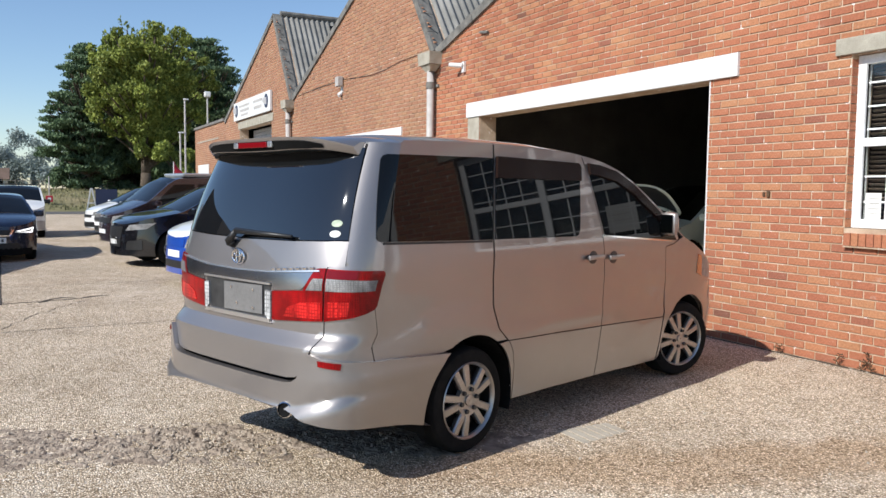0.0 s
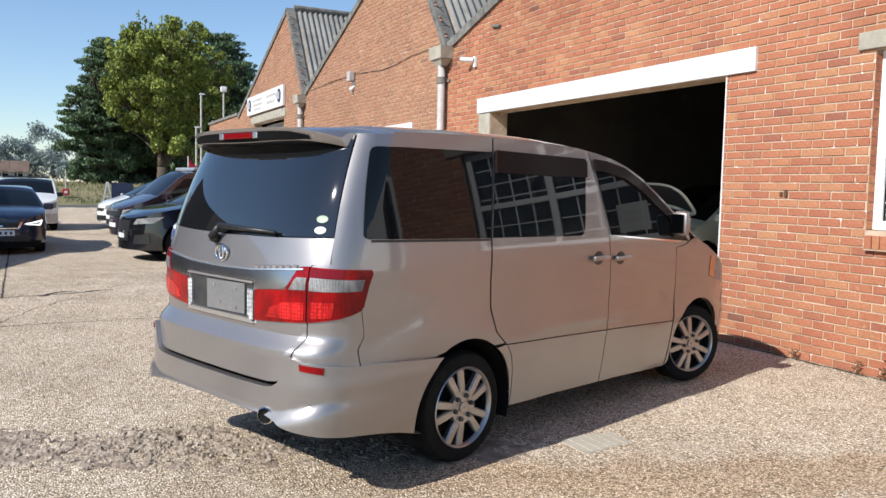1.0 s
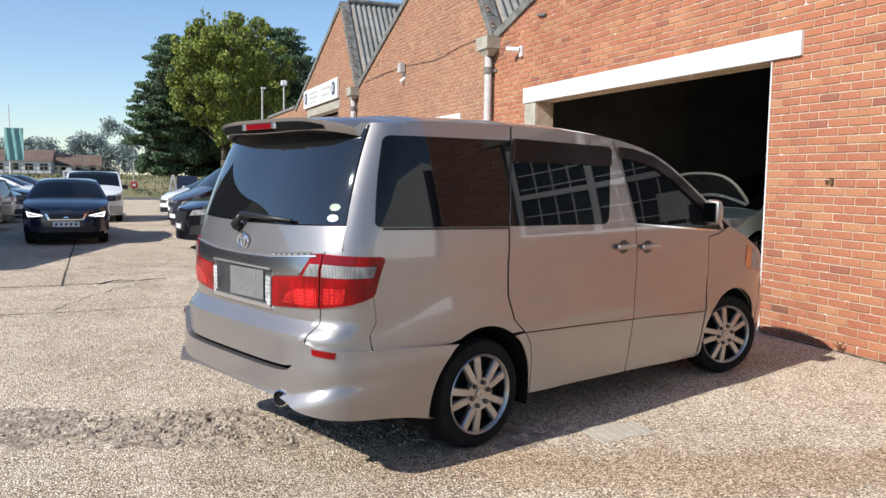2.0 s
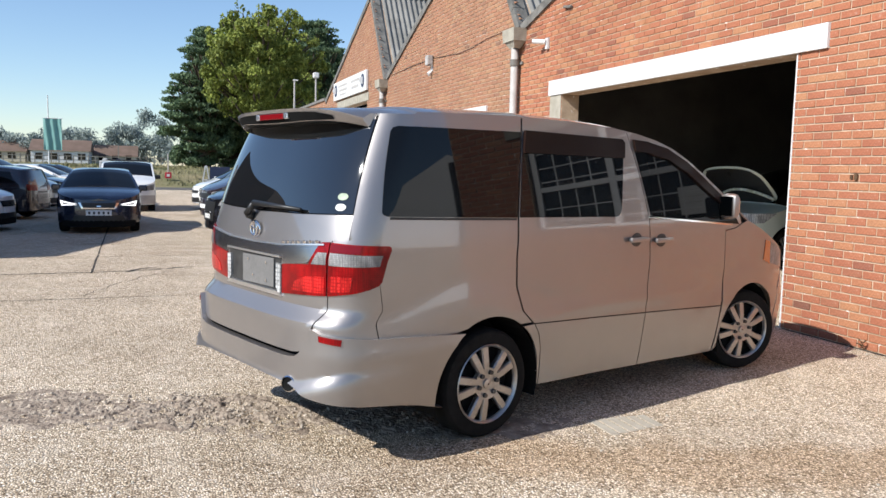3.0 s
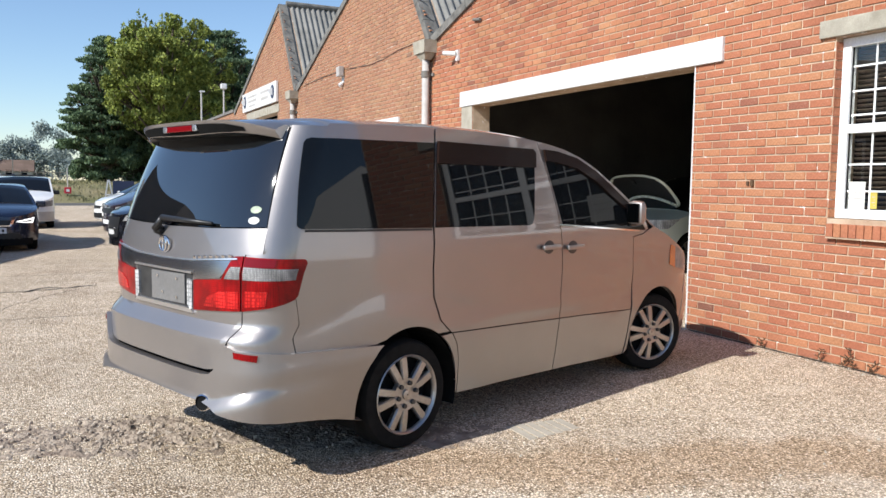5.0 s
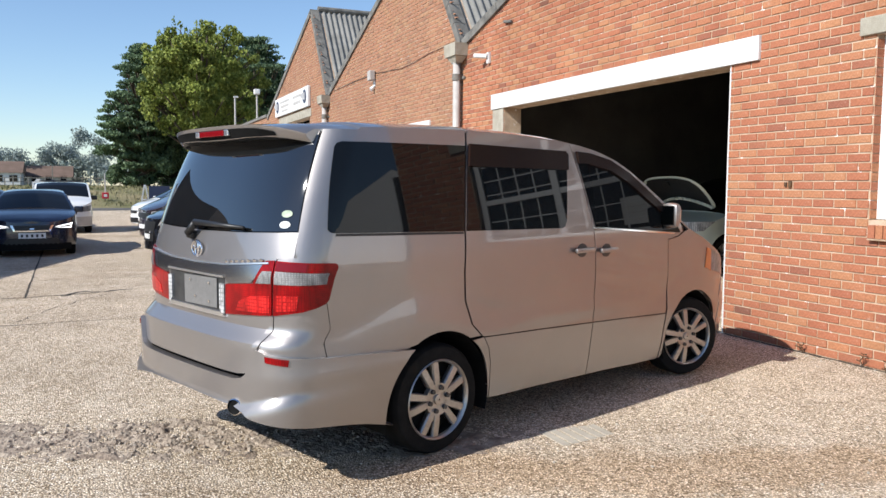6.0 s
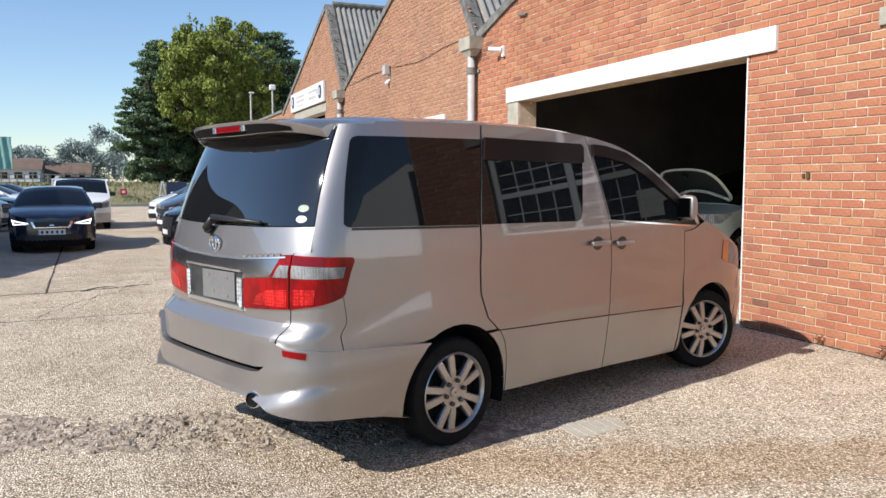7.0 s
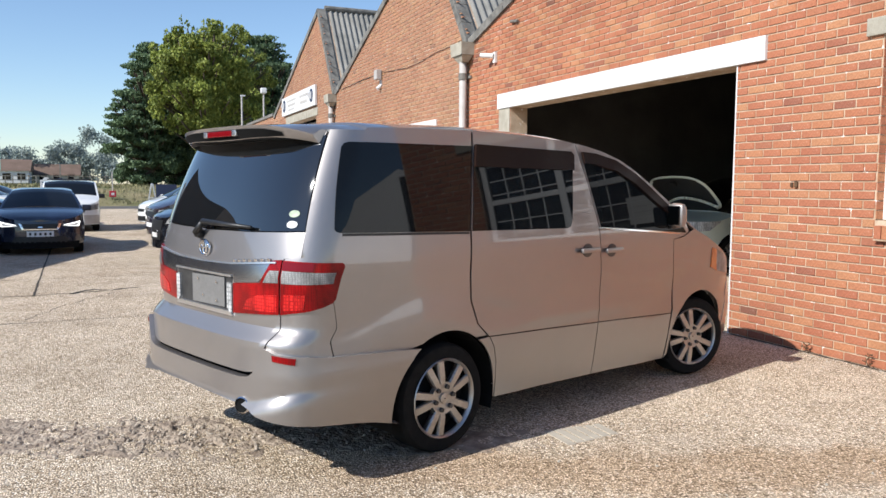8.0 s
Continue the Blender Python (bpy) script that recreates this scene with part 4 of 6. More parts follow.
W_GATE = AL.w_of_y(0.752)
W_UP = AL.w_of_y(0.838)
slide_rear = [(0.176, 1.96), (0.176, 1.10), (0.189, 0.925), (0.245, 0.77), (0.335, 0.685)]
for sd in (-1, 1):
    # quarter panel
    low = [(-0.775, 0.702), (-0.6, crease(-0.6) - 0.012), (-0.29, crease(-0.29) - 0.011)]
    a_r = arch_pts(*RA, 0.30, 40)
    up = [p for p in a_r if p[1] > crease(p[0]) + 0.004]
    poly = low + up + [(0.325, 0.69), (0.238, 0.772), (0.182, 0.925), (0.169, 1.10), (0.174, 1.367), (0.213, 1.676), (0.24, 1.87)] + AL.rim(0.252, W_UP - 0.018, 26) + [(W_UP + 0.004, 1.255), (W_GATE + 0.004, 1.245), (W_GATE + 0.004, 1.0), (-0.97, 1.0), (-0.835, 1.03)]
    side_panel(AL, "quarter_panel", poly, PAINT, van, sd, du=0.03)
    side_panel(AL, "bumper_corner", [(W_GATE + 0.004, 0.87), (W_GATE - 0.011, 0.818), (W_GATE - 0.019, 0.789), (W_GATE - 0.012, 0.768), (-1.08, 0.742), (-0.98, 0.727), (-0.86, 0.712), (-0.781, 0.703), (-0.835, 1.01), (-0.97, 0.978), (W_GATE + 0.004, 0.955)], PAINT, van, sd, du=0.025, thick=0.02)
    # sliding door, upper and lower skins
    fdr = [(1.158, 1.6), (1.445, 1.363), (1.508, 1.015), (1.508, crease(1.5) + 0.004)]
    poly = [(0.348, crease(0.35) + 0.004)] + [(1.504, crease(1.5) + 0.004), (1.512, 1.015), (1.472, 1.344), (1.375, 1.66)] + AL.rim(1.27, 0.266, 16) + [(0.254, 1.87), (0.227, 1.676), (0.188, 1.367), (0.183, 1.10), (0.196, 0.925), (0.252, 0.77)]
    side_panel(AL, "sliding_door", poly, PAINT, van, sd, du=0.035)
    poly = [(0.452, 0.262), (1.504, 0.236), (1.504, crease(1.5) - 0.004), (0.358, crease(0.35) - 0.004), (0.40, 0.60), (0.43, 0.50)]
    side_panel(AL, "sliding_door_sill", poly, PAINT, van, sd)
    # strip between the arch and the sliding door
    low_r = [p for p in a_r if p[1] <= crease(p[0]) + 0.002 and p[0] > 0]
    poly = [low_r[0]] + low_r[1:] + [(0.443, 0.262), (0.424, 0.50), (0.393, 0.60), (0.35, crease(0.35) - 0.002)]
    side_panel(AL, "arch_lip", poly, PAINT, van, sd)
    # front door
    f_low = [(1.512, crease(1.5) + 0.004), (2.47, crease(2.47) + 0.004), (2.50, 0.90), (2.47, 1.20), (2.62, 1.22), (2.70, 1.255), (2.66, 1.33)]
    poly = f_low + AL.rim(2.60, 1.277, 26) + [(1.383, 1.66), (1.480, 1.344), (1.520, 1.015)]
    side_panel(AL, "front_door", poly, PAINT, van, sd, du=0.045)
    poly = [(1.512, 0.236), (2.455, 0.215), (2.47, 0.40), (2.475, crease(2.47) - 0.004), (1.512, crease(1.5) - 0.004)]
    side_panel(AL, "front_door_sill", poly, PAINT, van, sd)
    # wing
    a_f = arch_pts(*FA, 0.25, 40)
    poly = [(2.478, 0.215)] + a_f + [(3.42, 0.26), (3.60, 0.40), (3.72, 0.80)] + AL.rim(3.78, 2.80, 14) + [(2.71, 1.245), (2.63, 1.213), (2.478, 1.195), (2.508, 0.90)]
    side_panel(AL, "wing", poly, PAINT, van, sd, du=0.04)
    # privacy glass with black surrounds
    for nm, q in (("quarter_window", [(-0.888, 1.43), (-0.882, 1.398), (-0.866, 1.385), (-0.84, 1.378), (0.170, 1.352), (0.208, 1.676), (0.240, 1.872), (-0.925, 1.864), (-0.950, 1.855), (-0.958, 1.835), (-0.922, 1.613)]),
                  ("sliding_door_window", [(0.194, 1.352), (1.115, 1.336), (1.15, 1.347), (1.170, 1.38), (1.182, 1.45), (1.226, 1.80), (1.226, 1.830), (1.212, 1.850), (1.19, 1.856), (0.262, 1.872), (0.232, 1.676)]),
                  ("front_door_window", [(1.505, 1.332), (2.58, 1.250), (2.66, 1.245), (2.60, 1.31), (2.40, 1.44), (2.14, 1.60), (1.95, 1.705), (1.72, 1.80), (1.50, 1.838), (1.36, 1.848), (1.338, 1.83), (1.497, 1.345)])):
        side_panel(AL, nm, q, MAT["glass_front" if nm == "front_door_window" else "glass"], van, sd, 0.004, "dark privacy window glass", thick=0.006)
    # rain deflectors over the windows
    for q in ([(0.245, 1.745), (1.215, 1.735), (1.228, 1.84), (1.20, 1.864), (0.268, 1.882)],
              [(1.345, 1.785), (1.45, 1.78), (1.72, 1.735), (1.95, 1.64), (2.14, 1.535), (2.40, 1.40), (2.42, 1.455), (2.15, 1.615), (1.96, 1.72), (1.72, 1.815), (1.48, 1.858), (1.33, 1.866)]):
        side_panel(AL, "rain_deflector", q, MAT["deflector"], van, sd, 0.022, "smoked plastic rain deflector", thick=0.018)
    side_panel(AL, "window_sill_trim", [(-0.82, 1.362), (0.163, 1.336), (0.163, 1.349), (-0.82, 1.375)], MAT["black"], van, sd, 0.006)
    side_panel(AL, "window_sill_trim", [(1.47, 1.322), (2.56, 1.236), (2.56, 1.248), (1.47, 1.334)], MAT["chrome"], van, sd, 0.008, "bright window sill strip", thick=0.01)
    # lamps that wrap the rear corner
    lamp_t = W_GATE + 0.004
    ln = part("tail_lamp", panel_mesh([(lamp_t, 0.952), (-0.97, 0.976), (-0.90, 0.993), (-0.845, 1.012), (-0.826, 1.03), (-0.778, 1.198), (-0.784, 1.214), (-0.80, 1.222), (lamp_t, 1.237)], lambda u, z, d: AL.point(u, z, 0.010 + d, sd), 0.05, 0.05, 0.03), MAT["redlens"], van, "red tail lamp with a clear band")
    auto_smooth(ln)
    for nm, q, mt in (("clear_band", [(lamp_t + 0.006, 1.118), (-0.845, 1.116), (-0.832, 1.172), (lamp_t + 0.006, 1.184)], "clearlens"),
                      ("top_band", [(lamp_t + 0.006, 1.188), (-0.96, 1.182), (-0.96, 1.222), (lamp_t + 0.006, 1.231)], "deepred"),
                      ("reflector_cell", [(lamp_t + 0.02, 0.975), (-1.0, 0.985), (-0.99, 1.06), (lamp_t + 0.02, 1.06)], "redglow")):
        auto_smooth(part(nm, panel_mesh(q, lambda u, z, d: AL.point(u, z, 0.013 + d, sd), 0.05, 0.05, 0.01), MAT[mt], ln))
    # door handles
    for hx, hz in ((1.342, 1.172), (1.632, 1.158)):
        # flat dark ellipsoid: the recess's shade is its colour
        b = bmesh.new()
        res = bmesh.ops.create_uvsphere(b, u_segments=16, v_segments=10, radius=1.0)
        for v in res["verts"]:
            v.co = Vector((v.co.x * 0.062, v.co.y * 0.004, v.co.z * 0.050))
        h = part("handle_cup", b, MAT["gunmetal"], van, "door handle recess, its shade put into dark metal", smooth=True)
        pt = AL.point(hx, hz, 0.0, sd)
        h.matrix_basis = pose(pt.x, pt.y, pt.z)
        b = boxed(-0.105, 0.105, -0.016, 0.016, -0.018, 0.018, bev=0.014)
        hh = part("handle_grip", b, PAINT, h)
        hh.matrix_basis = pose(0, sd * 0.028, 0)
        auto_smooth(hh)
    # wheels and wells
    make_wheel(van, -0.005, sd * 0.872, 0.338, 0.248, 0.24, sd)
    make_wheel(van, 2.925, sd * 0.845, 0.338, 0.248, 0.24, sd, steer=-20)
    part("wheel_well", well(bmesh.new(), *RA, sd * 0.875, sd * 0.55), MAT["shellblack"], van)
    part("wheel_well", well(bmesh.new(), *FA, sd * 0.86, sd * 0.55), MAT["shellblack"], van)
    # inner skin
    AL.bumped = False
    poly = [(AL.w_of_y(0.6), 0.42), (-0.44, 0.28)] + arch_pts(RA[0], RA[1], RA[2] + 0.004, 0.28, 30) + [(0.46, 0.27), (2.46, 0.24)] + arch_pts(FA[0], FA[1], FA[2] + 0.004, 0.26, 30) + [(3.42, 0.32), (3.6, 0.7)] + AL.rim(3.70, AL.w_of_y(0.6), 60)
    side_panel(AL, "inner_skin", [(u, z - 0.012) if z > 1.0 and k > 60 else (u, z) for k, (u, z) in enumerate(poly)], MAT["shellblack"], van, sd, -0.02, du=0.12, thick=0)
    AL.bumped = True
    # mirror
    mp = AL.point(2.43, 1.35, 0, sd)
    b = boxed(-0.055, 0.055, -0.080, 0.080, -0.098, 0.098, bev=0.05)
    for v in b.verts:
        if v.co.x > 0:
            v.co.y *= 0.85
            v.co.z *= 0.85
    mo = part("door_mirror", b, PAINT, van, "silver door mirror")
    auto_smooth(mo, 50)
    mo.matrix_basis = pose(mp.x + 0.0, mp.y + sd * 0.06, mp.z + 0.045)
    part("mirror_glass", boxed(-0.060, -0.050, -0.054, 0.054, -0.076, 0.076, bev=0.004), MAT["mirror"], mo)
    part("mirror_arm", boxed(-0.03, 0.06, -0.14 if sd > 0 else 0.03, -0.03 if sd > 0 else 0.14, -0.11, -0.06, bev=0.012), MAT["black"], mo)
    # amber corner lamp and headlamp
    side_panel(AL, "head_lamp", [(3.22, 0.90), (3.75, 0.80), (3.80, 0.93), (3.55, 0.99), (3.22, 1.08)], MAT["clearlens"], van, sd, 0.006, "clear headlamp")
    side_panel(AL, "corner_lamp", [(3.10, 0.93), (3.22, 0.89), (3.21, 1.08), (3.12, 1.10)], MAT["amber"], van, sd, 0.008, "amber corner lamp")

# roof, screens, bonnet
top_panel(AL, "roof", AL.w_of_y(0.55), 1.86, PAINT, van, 0.045, n=40, m=24, power=6)
top_panel(AL, "windscreen", 1.87, 2.74, MAT["glass"], van, 0.09, inset=0.04, label="dark windscreen", power=2.5)
top_panel(AL, "screen_surround", 1.865, 2.745, PAINT, van, 0.085, off=-0.004, power=2.5)
top_panel(AL, "bonnet", 2.75, AL.w1, PAINT, van, 0.07, n=28, power=3)
front_panel(AL, "front_bumper", [(-1.2, 0.24), (1.2, 0.24), (1.15, 0.66), (0.9, 0.84), (-0.9, 0.84), (-1.15, 0.66)], PAINT, van, 0.004)
part("underbody", boxed(-0.5, 3.3, -0.62, 0.62, 0.24, 0.5, bev=0.05), MAT["shellblack"], van)


def V(y):
    """Skin coordinate on the rear for a distance to the left of the middle."""
    return math.copysign(AL.w_of_y(y) - AL.w0, y) if y else 0.0


VU = W_UP - AL.w0

# tailgate
VG = W_GATE - AL.w0 - 0.003
half_gate = [(VG, 1.247), (VG, 0.868), (VG - 0.017, 0.815), (VG - 0.024, 0.79), (VG - 0.090, 0.662), (VG - 0.13, 0.642), (VG - 0.19, 0.634)]
gate = [(-u, z) for u, z in half_gate] + half_gate[::-1] + [(VU, 1.25), (VU, 1.385), (V(0.4), 1.372), (V(0), 1.368), (V(-0.4), 1.372), (-VU, 1.385), (-VU, 1.25)]
tg = rear_panel(AL, "tailgate", gate, PAINT, van, 0.0, du=0.025)
tgu = rear_panel(AL, "tailgate_top", [(0.035 - VU, 1.90), (VU - 0.035, 1.90), (VU - 0.035, 1.922), (0.035 - VU, 1.922)], PAINT, van)
rear_panel(AL, "rear_window", [(0.004 - VU, 1.39), (V(-0.4), 1.377), (V(0), 1.373), (V(0.4), 1.377), (VU - 0.004, 1.39), (VU - 0.026, 1.896), (0.026 - VU, 1.896)], MAT["rearglass"], van, 0.004, "dark tinted rear window", thick=0.008)
AL.bumped = False
rear_panel(AL, "inner_rear_skin", [(V(-0.85), 0.50), (V(0.85), 0.50), (V(0.85), 1.90), (V(-0.85), 1.90)], MAT["shellblack"], van, -0.03, thick=0)
AL.bumped = True
for k in (-1, 1):
    q = [(V(-0.365), 0.925), (V(-0.365), 1.090), (V(-0.615), 1.112), (-VG + 0.075, 1.222), (-VG + 0.055, 1.235), (0.003 - VG, 1.239), (0.003 - VG, 0.952)]
    q = [(k * -1 * u * -1 if k < 0 else -u, z) for u, z in q] if k > 0 else q
    gl = rear_panel(AL, "gate_lamp", q, MAT["redlens"], tg, 0.010, "red tail lamp section on the tailgate", 0.05, 0.03)
    q2 = [(-0.64, 1.116), (-0.742, 1.120), (-0.742, 1.182), (-0.68, 1.180)]
    auto_smooth(part("clear_band", panel_mesh([(V(y * -k), z) for y, z in q2], lambda v, z, d: AL.point(AL.w0 + abs(v), z, 0.013 + d, 1 if v > 0 else -1), 0.05, 0.05, 0.01), MAT["clearlens"], gl))
    q3 = [(-0.47, 0.955), (-0.735, 0.965), (-0.735, 1.055), (-0.60, 1.045), (-0.50, 1.01)]
    auto_smooth(part("reflector_cell", panel_mesh([(V(y * -k), z) for y, z in q3], lambda v, z, d: AL.point(AL.w0 + abs(v), z, 0.0125 + d, 1 if v > 0 else -1), 0.05, 0.05, 0.01), MAT["redglow"], gl))
    rear_panel(AL, "plate_light", [(V(y * -k), z) for y, z in ((-0.355, 0.925), (-0.355, 1.085), (-0.305, 1.09), (-0.305, 0.95), (-0.33, 0.925))], MAT["brightlens"], tg, 0.014, "clear number plate light housing", thick=0.02)
strip = [(-0.715, 1.218), (-0.60, 1.116), (-0.375, 1.094), (-0.36, 1.138), (-0.2, 1.134), (0.2, 1.134), (0.36, 1.138), (0.375, 1.094), (0.60, 1.116), (0.715, 1.218), (0.327, 1.187), (0, 1.180), (-0.327, 1.187)]
rear_panel(AL, "chrome_strip", [(V(y), z) for y, z in strip], MAT["smoked"], tg, 0.009, "bright chrome strip over the plate", thick=0.02)
edge = [(0.715, 1.219), (0.327, 1.189), (0, 1.182), (-0.327, 1.189), (-0.715, 1.219)]
rear_panel(AL, "strip_edge", [(V(y), z) for y, z in edge] + [(V(y), z + 0.008) for y, z in edge[::-1]], MAT["bright"], tg, 0.016, "bright chrome edge", thick=0.02)
rear_panel(AL, "plate_recess", [(V(-0.30), 0.93), (V(0.30), 0.93), (V(0.352), 1.132), (V(-0.352), 1.132)], MAT["gunmetal"], tg, 0.002)
rear_panel(AL, "recess_frame", [(V(-0.352), 1.122), (V(0.352), 1.122), (V(0.352), 1.132), (V(-0.352), 1.132)], MAT["bright"], tg, 0.016, "bright recess edge", thick=0.02)
rear_panel(AL, "recess_lip", [(V(-0.36), 0.905), (V(0.36), 0.905), (V(0.34), 0.928), (V(-0.34), 0.928)], MAT["bright"], tg, 0.014, "bright lip under the plate", thick=0.02)
pl = rear_panel(AL, "number_plate", [(V(-0.275), 0.946), (V(0.125), 0.940), (V(0.125), 1.105), (V(-0.275), 1.112)], MAT["plate"], tg, 0.012, "blank grey number plate", thick=0.008)
for yy, zz in ((-0.19, 1.08), (0.04, 1.08), (-0.02, 0.99), (-0.19, 0.975)):
    c = AL.point(AL.w_of_y(yy), zz, 0.013, 1 if yy > 0 else -1)
    part("screw", tube(bmesh.new(), c, c + Vector((-0.006, 0, 0)), 0.009, seg=10), MAT["chrome"], pl)
c = AL.point(AL.w0, 1.262, 0.0, -1)
b = bmesh.new()
for rx, rz, oz in ((0.062, 0.044, 0.0), (0.020, 0.040, 0.002), (0.042, 0.017, 0.018)):
    n = 28
    ring = []
    for i in range(n):
        a = 2 * math.pi * i / n
        ctr = Vector((0, rx * math.cos(a), rz * math.sin(a) + oz))
        out = Vector((0, math.cos(a), math.sin(a)))
        ring.append([b.verts.new(ctr + out * 0.008 * math.cos(t) + Vector((-0.008 * math.sin(t), 0, 0))) for t in (0, 1.57, 3.14, 4.71)])
    for i in range(n):
        for j in range(4):
            b.faces.new((ring[i][j], ring[(i + 1) % n][j], ring[(i + 1) % n][(j + 1) % 4], ring[i][(j + 1) % 4]))
bmesh.ops.recalc_face_normals(b, faces=b.faces)
em = part("badge", b, MAT["chrome"], tg, "oval chrome badge", smooth=True)
em.matrix_basis = Matrix.Translation((c.x - 0.014, 0, c.z))
for i in range(7):
    y = -0.36 - i * 0.05
    c = AL.point(AL.w_of_y(y), 1.207 + 0.004 * i, 0.003, -1)
    part("badge_bar", boxed(c.x - 0.008, c.x + 0.004, c.y - 0.015, c.y + 0.015, c.z - 0.013, c.z + 0.013, bev=0.003), MAT["chrome"], tg)
for yy, zz, nm, mt, lb in ((-0.655, 1.478, "window_sticker", "sticker", "oval pale green sticker"), (-0.66, 1.422, "window_sticker", "paper", "oval white sticker with small print")):
    b = bmesh.new()
    n = 20
    bmv = [b.verts.new(AL.point(W_UP - 0.085 + 0.034 * math.cos(2 * math.pi * i / n), zz + 0.019 * math.sin(2 * math.pi * i / n), 0.0065, -1)) for i in range(n)]
    b.faces.new(bmv)
    st = part(nm, b, MAT[mt], tg, lb)
# wiper
p0, p1, p2 = AL.point(AL.w_of_y(0.10), 1.335, 0.04, 1), AL.point(AL.w_of_y(0.03), 1.40, 0.05, 1), AL.point(AL.w_of_y(0.49), 1.392, 0.03, -1)
b = bmesh.new()
tube(b, AL.point(AL.w_of_y(0.10), 1.335, 0.0, 1), p0, 0.03, 0.026)
tube(b, p0, p1, 0.024, 0.016)
tube(b, p1, p2, 0.018, 0.009)
part("rear_wiper", b, MAT["black"], van, "black rear wiper arm and blade", smooth=True)
# spoiler
b = bmesh.new()
NS = 40
secs, secs_at = [], []
for i in range(NS + 1):
    t = i / NS * 2 - 1
    y = t * 0.735
    root = AL.point(AL.w_of_y(abs(y)), 1.88, 0, -1)
    bow = 1 - abs(t) ** 5
    xr = root.x + 0.02
    xt = root.x - 0.03 - 0.115 * bow
    zr = AL.ze(-0.9) + 0.042 * (1 - abs(t) ** 6)
    zt = zr - 0.010 - 0.02 * abs(t) ** 3
    face = 0.080 - 0.034 * abs(t) ** 2
    secs_at.append((Vector((xt + 0.004, y, zt - 0.014)), Vector((xt + 0.035, y, zt - face))))
    secs.append([b.verts.new(q) for q in ((xr + 0.14, y, zr), (xr, y, zr - 0.002), (xt, y, zt), (xt + 0.004, y, zt - 0.014), (xt + 0.035, y, zt - face), (xr + 0.015, y, 1.884 + 0.004 * bow))])
for A, B in zip(secs, secs[1:]):
    for j in range(5):
        b.faces.new((A[j], A[j + 1], B[j + 1], B[j]))
b.faces.new(secs[0][::-1])
b.faces.new(secs[-1])
bmesh.ops.recalc_face_normals(b, faces=b.faces)
sp = auto_smooth(part("roof_spoiler", b, PAINT, van, "silver roof spoiler"), 30)
b = bmesh.new()
prev = None
for i in range(4, NS - 3):
    t = i / NS * 2 - 1
    p_, q_ = secs_at[i]
    m_ = min(1, (1 - abs(t)) / 0.35)
    a_, c_ = p_ + (q_ - p_) * (0.5 - 0.42 * m_), p_ + (q_ - p_) * (0.5 + 0.40 * m_)
    row = [b.verts.new(v + Vector((-0.004, 0, -0.002))) for v in (a_, c_)]
    if prev:
        b.faces.new((prev[0], prev[1], row[1], row[0]))
    prev = row
part("spoiler_infill", b, MAT["shellblack"], sp, "glossy dark infill under the spoiler lip", smooth=True)
# black sheet added below the painted underside in place of its shade
b = bmesh.new()
prev = None
for i in range(1, NS):
    q_ = secs_at[i][1]
    row = [b.verts.new(q_ + Vector((0.006, 0, -0.003))), b.verts.new((AL.point(AL.w_of_y(abs(q_.y)), 1.88, 0, -1).x + 0.02, q_.y, 1.880))]
    if prev:
        b.faces.new((prev[0], prev[1], row[1], row[0]))
    prev = row
part("spoiler_underside", b, MAT["black"], sp, "black sheet standing in for shade under the spoiler", smooth=True)
p_, q_ = secs_at[NS // 2]
lamp_z = (p_.z + q_.z) / 2 + 0.008
for y0_, y1_, mt_, nm_, lb_ in ((-0.15, 0.15, "deepred", "brake_light", "dark red high brake light"), (-0.20, -0.155, "bright", "lamp_end", ""), (0.155, 0.20, "bright", "lamp_end", "")):
    part(nm_, boxed((p_.x + q_.x) / 2 - 0.016, (p_.x + q_.x) / 2 + 0.01, y0_, y1_, lamp_z - 0.018, lamp_z + 0.018, bev=0.005), MAT[mt_], sp, lb_)
# bumper with recess and lamps
end = AL.xs0 - AL.w0 + (0.86 - 0.425)
mid = AL.xs0 - AL.w0
bottom = [(-end, 0.262), (-(mid + 0.15), 0.335), (-(mid - 0.1), 0.385), (V(-0.78), 0.415), (V(-0.70), 0.43), (V(-0.57), 0.455), (V(-0.3), 0.46), (V(0), 0.462), (V(0.45), 0.455), (V(0.78), 0.42), (mid - 0.1, 0.385), (mid + 0.15, 0.335), (end, 0.262)]
arch_up = [(p[0], p[1]) for p in arch_pts(*RA, 0.28, 40) if p[0] < -0.2 and 0.28 < p[1] < crease(p[0]) - 0.006]
right_a = [(-(p[0] - AL.w0), p[1]) for p in arch_up]
left_a = [(-u, z) for u, z in right_a]
topc = [(mid + 0.22, crease(-0.64) - 0.006), (mid + 0.0, 0.726), (mid - 0.12, 0.742), (VG + 0.06, 0.757), (VG + 0.008, 0.777), (VG - 0.018, 0.782), (VG - 0.094, 0.645), (VG - 0.13, 0.622), (VG - 0.19, 0.613)]
poly = bottom + left_a + topc + [(V(0), 0.612)] + [(-u, z) for u, z in topc[::-1]] + right_a[::-1]
bumper = rear_panel(AL, "rear_bumper", poly, PAINT, van, 0.028, "silver rear bumper with a flared lower edge", 0.025, 0.045)
rear_panel(AL, "bumper_recess", [(V(-0.72), 0.50), (V(0.72), 0.50), (V(0.78), 0.86), (V(-0.78), 0.86)], MAT["shellblack"], van, -0.04, thick=0)
